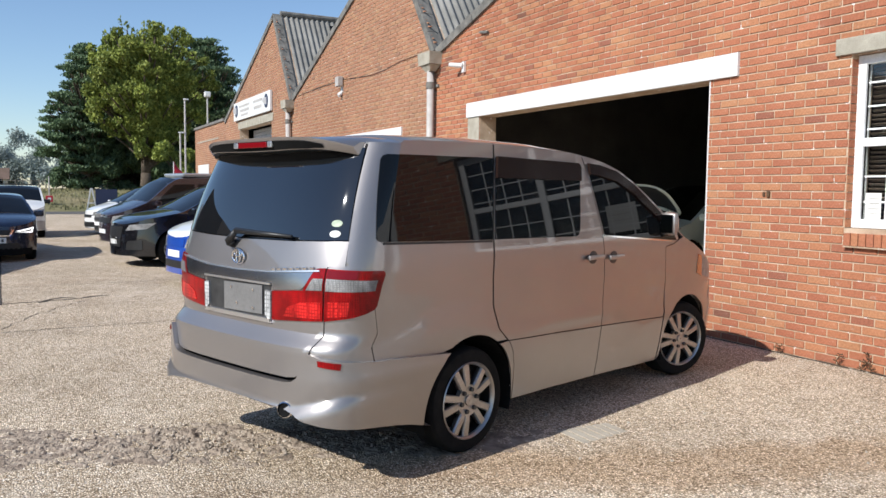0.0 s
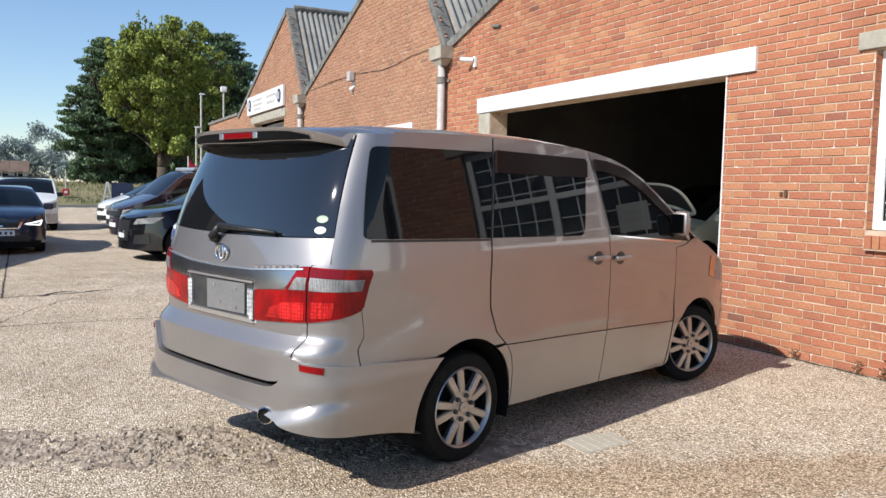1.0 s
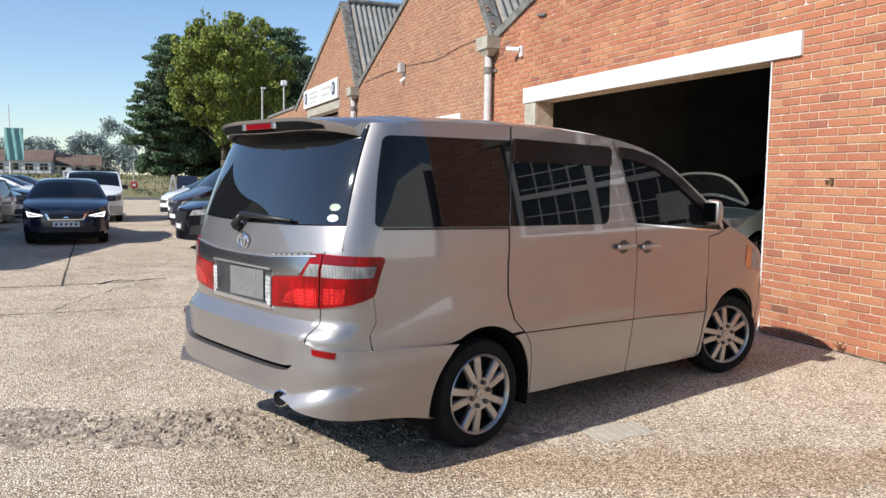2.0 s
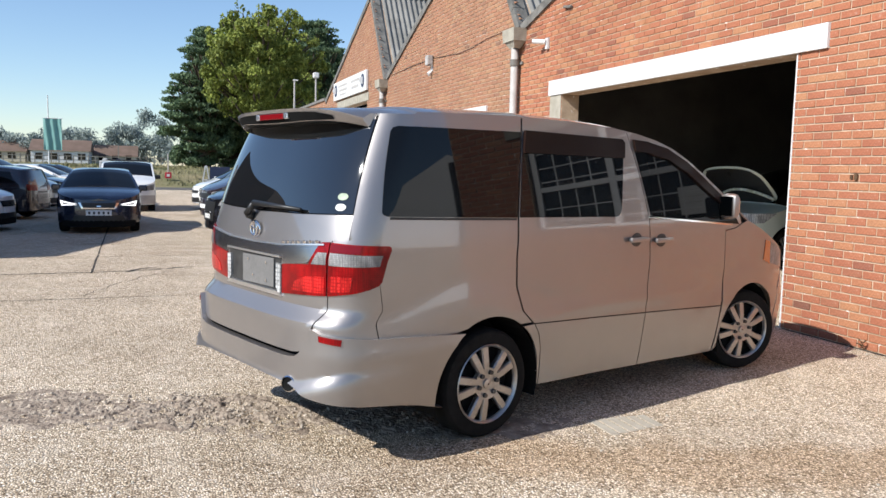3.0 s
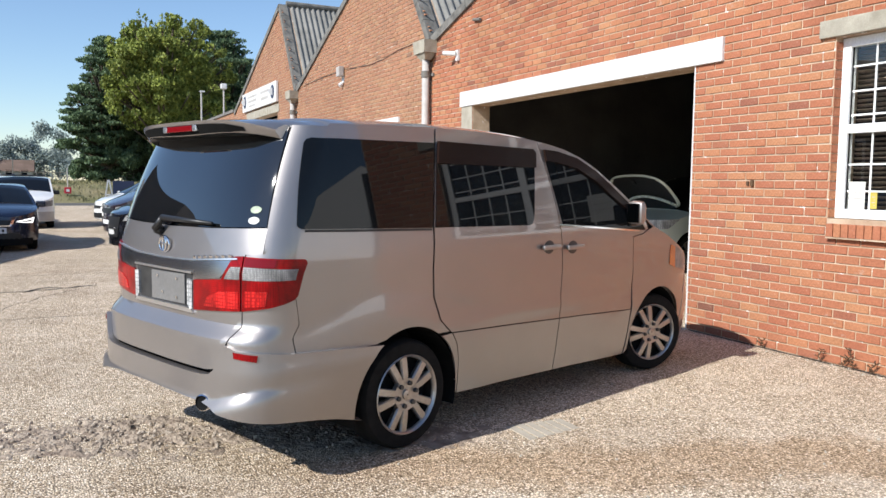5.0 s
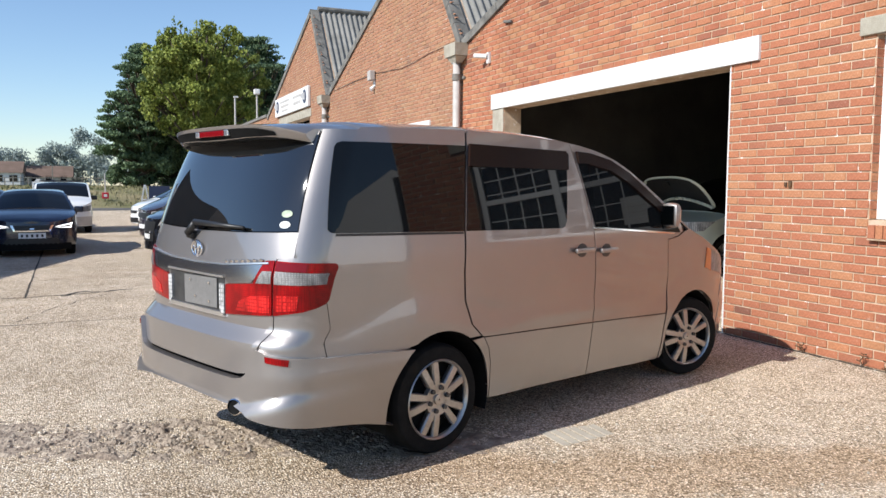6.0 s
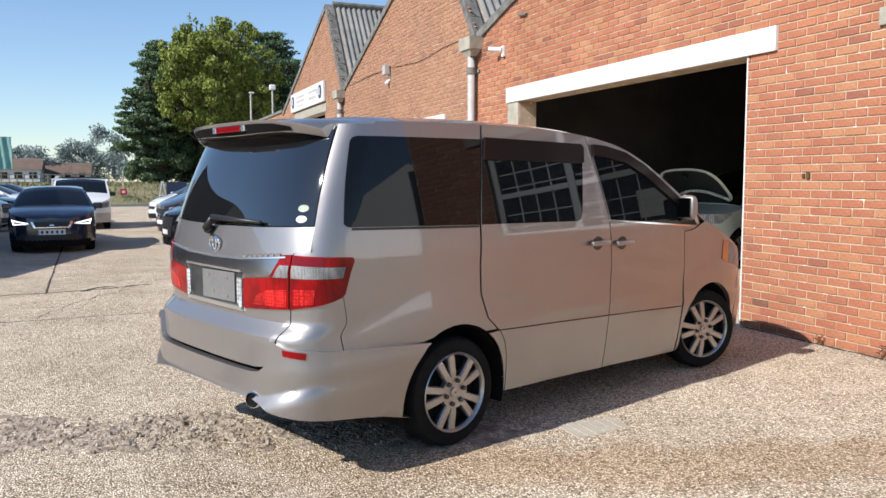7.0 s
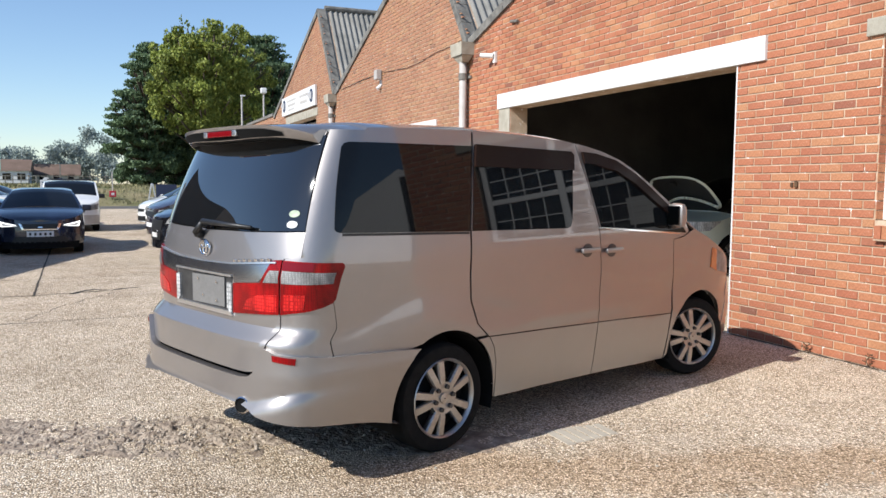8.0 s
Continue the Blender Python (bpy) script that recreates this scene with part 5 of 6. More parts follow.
for k in (-1, 1):
    rear_panel(AL, "bumper_reflector", [(k * V(0.79), 0.722), (k * V(0.875), 0.704), (k * V(0.878), 0.738), (k * V(0.788), 0.754)], MAT["redlens"], bumper, 0.034, "red bumper reflector", 0.05, 0.012)
b = bmesh.new()
lathe(b, [(0.040, 0.0), (0.046, 0.006), (0.046, 0.13), (0.038, 0.13), (0.038, 0.01), (0.04, 0.0)], 28)
ex = part("exhaust_tip", b, MAT["chrome"], van, "chrome exhaust tip", smooth=True)
ex.matrix_basis = pose(-1.21, -0.585, 0.462, 0, 0, -62)
part("exhaust_inside", tube(bmesh.new(), (0, 0.008, 0), (0, 0.05, 0), 0.0385), MAT["shellblack"], ex)


# ---- other vehicles ----
def make_car(name, m, label, category, c):
    """A road vehicle from its outline: rear, wheelbase, front, half width, upper edge, belt, paints."""
    r, hw = c["r"], c["half"]
    wb = c["wb"]
    sh = Shell(rear=c["rear"], xs0=c["rear"] + 0.35, xs1=c["front"] - 0.75, front=c["front"], half=hw, edge=c["edge"], tumble=c.get("tumble", 0.22), belt=c["belt"], lean=c.get("lean", 0.3),
               rake=c.get("rake", 0.15), n_rear=4.0, n_front=c.get("nf", 3.2), flares=((0, r, r + 0.12, r + 0.18, 0.02), (wb, r, r + 0.12, r + 0.18, 0.02)))
    car = empty(name, m, label, category, c.get("group", ""))
    paint, low = MAT[c["paint"]], MAT[c.get("low", c["paint"])]
    ar = r + 0.075
    ws0, ws1 = c["screen"]
    for sd in (-1, 1):
        poly = [(sh.w0, 0.28), (-ar - 0.02, 0.24)] + arch_pts(0, r, ar, 0.24, 18) + [(ar + 0.03, 0.22), (wb - ar - 0.03, 0.22)] + arch_pts(wb, r, ar, 0.24, 18) + [(wb + ar + 0.03, 0.24), (sh.w1, 0.24)] + sh.rim(sh.w1, sh.w0, 50)
        side_panel(sh, "body_side", poly, low, car, sd, 0.0, du=0.13, thick=0.02)
        for q in c["glass"]:
            side_panel(sh, "side_window", q, MAT["glass"], car, sd, 0.006, "dark side window", du=0.12, thick=0.006)
        make_wheel(car, 0, sd * (hw - 0.02), r, r * 0.68, 0.21, sd, 10, alloy=c.get("alloy", "alloy"))
        make_wheel(car, wb, sd * (hw - 0.02), r, r * 0.68, 0.21, sd, 10, alloy=c.get("alloy", "alloy"))
        part("wheel_well", well(bmesh.new(), 0, r, ar, sd * (hw - 0.03), sd * 0.5), MAT["shellblack"], car)
        part("wheel_well", well(bmesh.new(), wb, r, ar, sd * (hw - 0.05), sd * 0.5), MAT["shellblack"], car)
        mp = sh.point(ws1 - 0.25, c["belt"] + 0.06, 0, sd)
        mo = part("door_mirror", boxed(-0.07, 0.07, -0.10, 0.10, -0.07, 0.07, bev=0.03), MAT[c.get("mirror", c["paint"])], car)
        mo.matrix_basis = pose(mp.x, mp.y + sd * 0.10, mp.z)
        hl = c["lamp"]
        front_panel(sh, "head_lamp", [(sd * u, z) for u, z in hl], MAT[c.get("lampmat", "clearlens")], car, 0.01, "clear headlamp", 0.1, 0.03)
        if "tail" in c:
            rear_panel(sh, "tail_lamp", [(sd * u, z) for u, z in c["tail"]], MAT["redlens"], car, 0.01, "red tail lamp", 0.1, 0.03)
        for hx in c.get("handles", ()):
            p = sh.point(hx, c["belt"] - 0.1, 0.01, sd)
            part("door_handle", boxed(p.x - 0.1, p.x + 0.1, p.y - 0.02, p.y + 0.02, p.z - 0.016, p.z + 0.016, bev=0.01), MAT["black"], car)
    top_panel(sh, "roof", sh.w_of_y(0.2) if not c.get("notail") else sh.w0, ws0, paint, car, 0.04, n=24, m=12, power=6)
    top_panel(sh, "windscreen", ws0 + 0.005, ws1, MAT["glass"], car, 0.07, inset=0.07, label="dark windscreen", n=14, m=12, power=2.5)
    top_panel(sh, "screen_surround", ws0, ws1 + 0.01, low, car, 0.062, n=12, m=10, power=2.5)
    top_panel(sh, "bonnet", ws1 + 0.012, sh.w1, paint, car, c.get("crown", 0.05), n=22, m=14, power=3)
    for nm, q, mt, lb in c.get("face", ()):
        front_panel(sh, nm, q, MAT[mt], car, 0.012, lb, 0.1, 0.03)
    for nm, q, mt, lb in c.get("back", ()):
        rear_panel(sh, nm, q, MAT[mt], car, 0.012, lb, 0.1, 0.03)
    part("underbody", boxed(c["rear"] + 0.3, c["front"] - 0.3, -hw + 0.25, hw - 0.25, 0.2, 0.45), MAT["shellblack"], car)
    return sh, car


def plate_front(z, u=0.26, h=0.055):
    return ("number_plate", [(-u, z - h), (u, z - h), (u, z + h), (-u, z + h)], "plate_white", "white number plate")


def plate_bars(sh, car, z, u=0.2):
    for k in range(5):
        y = -u + k * u / 2
        p = sh.point(sh.w1 - abs(y), z, 0.014, 1 if y > 0 else -1)
        part("plate_bar", boxed(p.x - 0.002, p.x + 0.004, p.y - 0.022, p.y + 0.022, p.z - 0.03, p.z + 0.03), MAT["black"], car)


HATCH = dict(nf=2.7, r=0.315, half=0.89, wb=2.56, rear=-0.72, front=3.40, belt=0.96, screen=(1.35, 2.35), paint="navy", tumble=0.66,
             edge=[(-3, 1.34), (-0.5, 1.37), (0.2, 1.43), (0.8, 1.445), (1.3, 1.41), (1.6, 1.33), (2.0, 1.16), (2.35, 1.00), (2.7, 0.95), (3.0, 0.90), (3.25, 0.84), (3.6, 0.77), (4.2, 0.73)],
             glass=[[(-0.35, 1.02), (0.75, 1.0), (0.72, 1.34), (-0.15, 1.31)], [(0.8, 1.0), (2.0, 0.98), (1.62, 1.22), (1.3, 1.34), (0.8, 1.355)]],
             lamp=[(0.44, 0.645), (0.84, 0.625), (0.90, 0.76), (0.46, 0.675)], lampmat="clearlens",
             tail=[(0.4, 0.80), (0.85, 0.82), (0.85, 0.98), (0.4, 0.94)],
             face=[("lower_valance", [(-0.86, 0.15), (0.86, 0.15), (0.86, 0.30), (-0.86, 0.30)], "shellblack", "black lower valance"), ("grille", [(-0.34, 0.58), (0.34, 0.58), (0.40, 0.70), (-0.40, 0.70)], "black", "black grille"), ("lower_intake", [(-0.6, 0.28), (0.6, 0.28), (0.5, 0.42), (-0.5, 0.42)], "black", "black intake"),
                   plate_front(0.475, 0.27, 0.06), ("grille_edge", [(-0.38, 0.705), (-0.43, 0.705), (-0.36, 0.565), (0.36, 0.565), (0.43, 0.705), (0.38, 0.705), (0.33, 0.59), (-0.33, 0.59)], "chrome", "chrome grille surround"), ("badge", [(-0.045, 0.61), (0.045, 0.61), (0.045, 0.68), (-0.045, 0.68)], "chrome", "chrome badge")], handles=(0.9,))
SMALLVAN = dict(r=0.32, half=0.89, wb=2.68, rear=-0.75, front=3.45, belt=1.10, screen=(1.62, 2.55), paint="whitepaint", low="whitepaint", tumble=0.16, lean=0.1,
                edge=[(-3, 1.60), (-0.4, 1.63), (1.0, 1.64), (1.6, 1.61), (1.9, 1.52), (2.3, 1.30), (2.55, 1.16), (2.8, 1.09), (3.1, 1.02), (3.4, 0.93), (3.8, 0.86), (4.3, 0.82)],
                glass=[[(1.0, 1.14), (2.2, 1.12), (1.95, 1.34), (1.6, 1.50), (1.0, 1.52)]],
                lamp=[(0.5, 0.70), (0.95, 0.74), (0.98, 0.93), (0.55, 0.86)],
                face=[("grille", [(-0.42, 0.64), (0.42, 0.64), (0.45, 0.76), (-0.45, 0.76)], "black", "black grille"), ("bumper", [(-1.0, 0.26), (1.0, 0.26), (1.0, 0.55), (-1.0, 0.55)], "pipe", "grey plastic bumper"), plate_front(0.45)],
                mirror="black", handles=(1.1,))
SUV = dict(nf=2.3, r=0.37, half=0.98, wb=3.0, rear=-0.95, front=3.98, belt=1.10, screen=(1.75, 2.85), paint="blackpaint", tumble=0.42,
           edge=[(-3, 1.60), (-0.6, 1.66), (0.3, 1.735), (1.0, 1.74), (1.7, 1.69), (2.0, 1.58), (2.5, 1.31), (2.85, 1.14), (3.2, 1.08), (3.6, 1.01), (3.85, 0.94), (4.3, 0.87), (5, 0.84)],
           glass=[[(-0.45, 1.16), (0.9, 1.14), (0.85, 1.60), (-0.1, 1.55)], [(0.97, 1.14), (2.45, 1.12), (2.05, 1.40), (1.7, 1.58), (0.97, 1.61)]],
           lamp=[(0.52, 0.76), (1.02, 0.80), (1.22, 0.93), (0.62, 0.88)],
           face=[("grille", [(-0.36, 0.42), (0.36, 0.42), (0.42, 0.84), (-0.42, 0.84)], "black", "black single-frame grille"), ("grille_bar", [(-0.36, 0.60), (0.36, 0.60), (0.36, 0.615), (-0.36, 0.615)], "chrome", "chrome bar"),
                 ("intake", [(0.55, 0.36), (0.95, 0.38), (0.95, 0.58), (0.6, 0.55)], "black", ""), ("intake", [(-0.55, 0.36), (-0.6, 0.55), (-0.95, 0.58), (-0.95, 0.38)], "black", ""), plate_front(0.52, 0.2, 0.05)], handles=(0.3, 1.3))
CAMPER = dict(nf=2.6, r=0.34, half=0.95, wb=3.0, rear=-0.95, front=3.92, belt=1.18, screen=(2.25, 3.05), paint="plum", tumble=0.13, lean=0.12,
              edge=[(-3, 1.88), (-0.5, 1.92), (1.0, 1.94), (2.2, 1.90), (2.45, 1.76), (2.8, 1.46), (3.05, 1.26), (3.3, 1.16), (3.6, 1.06), (3.85, 0.98), (4.3, 0.9), (5, 0.87)],
              glass=[[(1.75, 1.24), (2.85, 1.20), (2.55, 1.52), (2.3, 1.74), (1.75, 1.76)], [(0.3, 1.26), (1.65, 1.25), (1.65, 1.76), (0.3, 1.77)], [(-0.75, 1.28), (0.2, 1.26), (0.2, 1.77), (-0.65, 1.75)]],
              lamp=[(0.5, 0.72), (1.0, 0.76), (1.05, 0.96), (0.56, 0.9)],
              face=[("grille", [(-0.45, 0.72), (0.45, 0.72), (0.48, 0.86), (-0.48, 0.86)], "black", "black grille"), plate_front(0.5)], handles=(1.8,))
MPV = dict(nf=2.5, r=0.32, half=0.88, wb=2.75, rear=-0.8, front=3.6, belt=1.06, screen=(1.55, 2.75), paint="greypaint", tumble=0.36, lean=0.2,
           edge=[(-3, 1.62), (-0.5, 1.66), (0.6, 1.70), (1.5, 1.66), (1.8, 1.56), (2.3, 1.29), (2.75, 1.07), (3.0, 1.0), (3.3, 0.92), (3.6, 0.82), (4.2, 0.77)],
           glass=[[(1.0, 1.1), (2.3, 1.08), (1.9, 1.36), (1.6, 1.52), (1.0, 1.55)], [(-0.3, 1.12), (0.9, 1.1), (0.9, 1.55), (-0.2, 1.53)]],
           lamp=[(0.45, 0.66), (0.92, 0.72), (1.0, 0.86), (0.5, 0.79)],
           face=[("grille", [(-0.4, 0.6), (0.4, 0.6), (0.42, 0.70), (-0.42, 0.70)], "black", "black grille"), ("intake", [(-0.6, 0.28), (0.6, 0.28), (0.55, 0.45), (-0.55, 0.45)], "black", ""), plate_front(0.5)],
           tail=[(0.5, 0.85), (0.84, 0.85), (0.84, 1.35), (0.62, 1.3)], handles=(1.0,))


def nosed(x, y, heading, c):
    """The pose that puts the middle of a vehicle's nose at x, y."""
    a = radians(heading)
    return pose(x - math.cos(a) * c["front"], y - math.sin(a) * c["front"], 0, 0, 0, heading)


GR = "vehicles parked along the workshops"
GL = "vehicles parked along the far side"
sh, car = make_car("hatchback", nosed(-7.72, 19.6, 272, HATCH), "dark navy hatchback with lit headlamps standing on the yard", "car", HATCH)
plate_bars(sh, car, 0.475)
for k in (-1, 1):
    front_panel(sh, "led_strip", [(k * 0.45, 0.650), (k * 0.83, 0.632), (k * 0.885, 0.752), (k * 0.46, 0.674), (k * 0.52, 0.664), (k * 0.84, 0.718), (k * 0.80, 0.656)], MAT["lamp_on"], car, 0.03, "lit white headlamp strip", 0.1, 0.01)
sh, car = make_car("delivery_van", nosed(-7.42, 28.4, 272, SMALLVAN), "small white delivery van with a grey bumper and roof bars", "van", SMALLVAN)
for k in (-0.3, 1.1):
    part("roof_bar", boxed(k, k + 0.05, -0.7, 0.7, 1.70, 1.74, bev=0.01), MAT["black"], car)
plate_bars(sh, car, 0.45)

c = dict(SMALLVAN, paint="whitepaint", low="bluepaint", group=GR, front=3.5, lamp=[(0.42, 0.68), (0.95, 0.70), (0.98, 0.86), (0.48, 0.84)], mirror="bluepaint",
         face=[("grille", [(-0.38, 0.70), (0.38, 0.70), (0.40, 0.82), (-0.40, 0.82)], "bluepaint", "blue barred grille"), ("intake", [(-0.45, 0.34), (0.45, 0.34), (0.40, 0.46), (-0.40, 0.46)], "black", ""), ("fog_lamp", [(0.62, 0.38), (0.76, 0.38), (0.76, 0.46), (0.62, 0.46)], "black", ""), plate_front(0.57)])
sh, car = make_car("blue_van", nosed(-4.86, 13.75, 191, c), "bright blue van with a white bonnet and roof", "van", c)
c = dict(SUV, group=GR)
make_car("sport_utility", nosed(-5.42, 18.05, 191, c), "glossy black sport utility car", "car", c)
c = dict(CAMPER, group=GR)
sh, car = make_car("camper_van", nosed(-5.3, 22.7, 192, c), "dark plum camper van with a pale pop-up roof", "camper van", c)
part("pop_up_roof", boxed(-0.8, 2.0, -0.72, 0.72, 1.955, 2.06, bev=0.05), MAT["silverpaint"], car, "pale grey pop-up roof")
part("roof_rail", boxed(-0.6, 1.6, -0.82, -0.78, 1.95, 2.0, bev=0.01), MAT["black"], car)
c = dict(MPV, group=GR, paint="greypaint", low="greypaint")
make_car("people_mover", nosed(-5.12, 27.3, 192, c), "grey people mover with a dark windscreen", "car", c)
c = dict(MPV, group=GR, paint="whitepaint")
make_car("people_mover", nosed(-5.25, 30.2, 192, c), "white people mover behind a grey one", "car", c)

c = dict(HATCH, group=GL, paint="navy", lampmat="clearlens")
make_car("hatchback", nosed(-9.15, 32.0, -12, c), "dark blue hatchback with a black wheel rim", "car", c)
c = dict(MPV, group=GL, paint="silverpaint")
make_car("people_mover", nosed(-9.55, 28.7, -12, c), "pale silver people mover", "car", c)
c = dict(HATCH, group=GL, paint="whitepaint", lampmat="clearlens")
make_car("hatchback", nosed(-9.3, 38.5, -12, c), "white hatchback parked beside a dark one", "car", c)
c = dict(HATCH, group=GL, paint="blackpaint", lampmat="clearlens")
make_car("hatchback", nosed(-9.3, 44.5, -12, c), "black hatchback at the end of the row", "car", c)
c = dict(HATCH, group=GL, paint="plum", lampmat="clearlens")
a_ = radians(168)
make_car("estate_car", pose(-9.5 + math.cos(a_) * 0.75, 24.9 + math.sin(a_) * 0.8, 0, 0, 0, 168), "dark plum estate car with a red tail lamp", "car", c)
c = dict(HATCH, group=GL, paint="whitepaint", lampmat="clearlens")
make_car("hatchback", nosed(-9.7, 20.7, -12, c), "white hatchback seen by its nose", "car", c)

# pale green car with its bonnet up inside the workshop
c = dict(MPV, paint="mint", low="mint", screen=(1.55, 2.72), edge=[(p, z - (0.0 if p < 2.7 else 0.05)) for p, z in MPV["edge"]],
         lamp=[(0.40, 0.72), (0.92, 0.76), (1.15, 0.93), (0.5, 0.91)], lampmat="brightlens")
dm = nosed(2.85, 11.55, 186, c) @ Matrix.Translation((0, 0, 0.1))
sh, car = make_car("green_car", dm, "pale green car with its bonnet propped open in the dark workshop", "car", c)
b = bmesh.new()
n = 40
rings = []
for f, h in ((1.0, 0.0), (0.97, 0.03), (0.91, 0.028), (0.89, -0.004)):
    ring = []
    for i in range(n):
        a = 2 * math.pi * i / n
        ca, sa = math.cos(a), math.sin(a)
        x = 0.45 + 0.45 * f * math.copysign(abs(ca) ** 0.6, ca)
        y = 0.74 * f * math.copysign(abs(sa) ** 0.6, sa)
        ring.append(b.verts.new((x, y, -h + 0.06 * (1 - (y / 0.74) ** 2) + 0.02)))
    rings.append(ring)
for A, B in zip(rings, rings[1:]):
    for i in range(n):
        b.faces.new((A[i], A[(i + 1) % n], B[(i + 1) % n], B[i]))
lid = part("open_bonnet", b, MAT["mint"], car, "open pale green bonnet lid", smooth=True)
lid.matrix_basis = pose(2.72, 0, 1.06, 0, -42, 0)
b = bmesh.new()
b.faces.new([b.verts.new((0.45 + 0.43 * math.copysign(abs(math.cos(2 * math.pi * i / n)) ** 0.6, math.cos(2 * math.pi * i / n)), 0.72 * math.copysign(abs(math.sin(2 * math.pi * i / n)) ** 0.6, math.sin(2 * math.pi * i / n)), 0.02)) for i in range(n)])
ln = part("bonnet_liner", b, MAT["black"], lid, "black bonnet lining")
b = bmesh.new()
for i in range(14):
    y0_, y1_ = -0.64 + i * 1.28 / 14, -0.64 + (i + 1) * 1.28 / 14
    tube(b, (0.16 + 0.24 * (1 - (y0_ / 0.64) ** 2), y0_, -0.012), (0.16 + 0.24 * (1 - (y1_ / 0.64) ** 2), y1_, -0.012), 0.028, seg=8)
part("bonnet_brace", b, MAT["mint"], lid, "pale pressed rib across the lid", smooth=True)
part("bonnet_catch", boxed(0.74, 0.84, -0.05, 0.05, -0.03, 0.0, bev=0.01), MAT["black"], lid)


# ---- across the yard ----
bm = bmesh.new()
gx, pk = -13.9, 20.65


def left_top(y):
    return 6.5 - 0.262 * abs(y - pk)


# the workshop's shaded face is darkened by its material colour
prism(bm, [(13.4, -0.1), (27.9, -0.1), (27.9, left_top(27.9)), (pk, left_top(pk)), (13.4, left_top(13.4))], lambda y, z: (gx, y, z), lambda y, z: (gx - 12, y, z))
lb = thing("facing_workshop", bm, MAT["brick_shade_dark"], "gabled brick workshop on the shaded far side of the yard", "building")
for ya in (15.0, 19.0, 23.5):
    wn_ = part("window", boxed(gx - 0.02, gx + 0.03, ya, ya + 2.2, 1.2, 3.0), MAT["white"], lb, "white-framed window")
    for i in range(3):
        part("pane", boxed(gx + 0.031, gx + 0.036, ya + 0.08 + i * 0.71, ya + 0.70 + i * 0.71, 1.3, 2.9), MAT["glass"], wn_)
thing("facing_block", boxed(gx - 9, gx, 27.95, 33.2, -0.1, 5.87), MAT["render"], "flat-topped block beside the facing workshop", "building")


# ---- trees ----
def leaf_cloud(name, blobs, mat, parent, count, size, seed, up=0.0, hollow=0.55):
    r = random.Random(seed)
    vs, fs = [], []
    vol = [b[3] * b[4] * b[5] for b in blobs]
    for _ in range(count):
        bx_, by_, bz_, rx, ry, rz = r.choices(blobs, vol)[0]
        d = Vector((r.gauss(0, 1), r.gauss(0, 1), r.gauss(0, 1))).normalized() * (hollow + (1 - hollow) * r.random() ** 0.7)
        lump = 0.82 + 0.3 * noise.noise(Vector((d.x * 2.2 + bx_, d.y * 2.2 + by_, d.z * 2.2 + bz_)))
        p = Vector((bx_ + d.x * rx * lump, by_ + d.y * ry * lump, bz_ + d.z * rz * lump))
        s = size * r.uniform(0.6, 1.5)
        q = Euler((r.uniform(0, 6.3), r.uniform(0, 6.3), r.uniform(0, 6.3))).to_matrix()
        a, b = q @ Vector((s, 0, 0)), q @ Vector((0, s * 0.55, 0))
        k = len(vs)
        vs += [p - a, p + b * 0.9, p + a, p - b]
        fs.append((k, k + 1, k + 2, k + 3))
    me = bpy.data.meshes.new(name)
    me.from_pydata([tuple(v) for v in vs], [], fs)
    me.materials.append(mat)
    ob = new(name, me)
    ob.parent = parent
    return ob


def limb(bm, p, q, r0, r1, seg=7):
    p, q = Vector(p), Vector(q)
    mid = (p + q) / 2 + Vector((0.1, -0.05, 0.12)) * (q - p).length * 0.15
    tube(bm, p, mid, r0, (r0 + r1) / 2, seg)
    tube(bm, mid, q, (r0 + r1) / 2, r1, seg)


def make_tree(name, x, y, z0, label, blobs, mat, count, size, seed, trunk_r=0.4, up=6.0, hollow=0.55):
    t = empty(name, pose(x, y, z0), label, "tree")
    b = bmesh.new()
    limb(b, (0, 0, -0.3), (0.1, 0.1, up * 0.5), trunk_r, trunk_r * 0.75, 12)
    limb(b, (0.1, 0.1, up * 0.5), (0, 0, up), trunk_r * 0.75, trunk_r * 0.4, 10)
    for bl in blobs:
        limb(b, (0.05, 0.05, min(up, max(1.5, bl[2] * 0.55))), bl[:3], trunk_r * 0.3, 0.05)
    part("trunk", b, MAT["bark"], t, "rough brown trunk and limbs", smooth=True)
    leaf_cloud("crown", blobs, mat, t, count, size, seed, hollow=hollow)
    return t


rb = random.Random(21)


def lumps(cx, cz, w, h, n, rmin, rmax, seed, taper=0.0, depth=0.8):
    r = random.Random(seed)
    out = []
    while len(out) < n:
        u, v, k = r.uniform(-1, 1), r.uniform(-1, 1), r.uniform(-1, 1)
        if u * u + v * v + k * k > 1:
            continue
        s = r.uniform(rmin, rmax)
        wid = w * (1 - taper * (v * 0.5 + 0.5))
        out.append((cx + u * wid, k * w * depth, cz + v * h, s, s, s * 0.85))
    return out


make_tree("broadleaf_tree", 1.6, 71, 1.2, "tall yellow-green broadleaf tree in full leaf behind the road", [(0.4, 0, 9.0, 4.8, 4.0, 4.1), (0.8, 0, 6.0, 3.4, 3.0, 2.8)] + lumps(0.5, 9.0, 5.4, 5.2, 210, 0.35, 0.9, 3) + lumps(1.2, 4.6, 3.0, 1.8, 30, 0.4, 0.8, 4) + [(u, 0, 13.3 + 0.5 * math.sin(u * 3) - 0.06 * u * u, 0.22, 0.22, 1.0) for u in (-2.9, -2.2, -1.7, -1.2, -0.7, -0.3, 0.1, 0.5, 1.0, 1.5, 2.1, 2.6)], MAT["leaf"], 115000, 0.135, 2, 0.45, 7, 0.70)
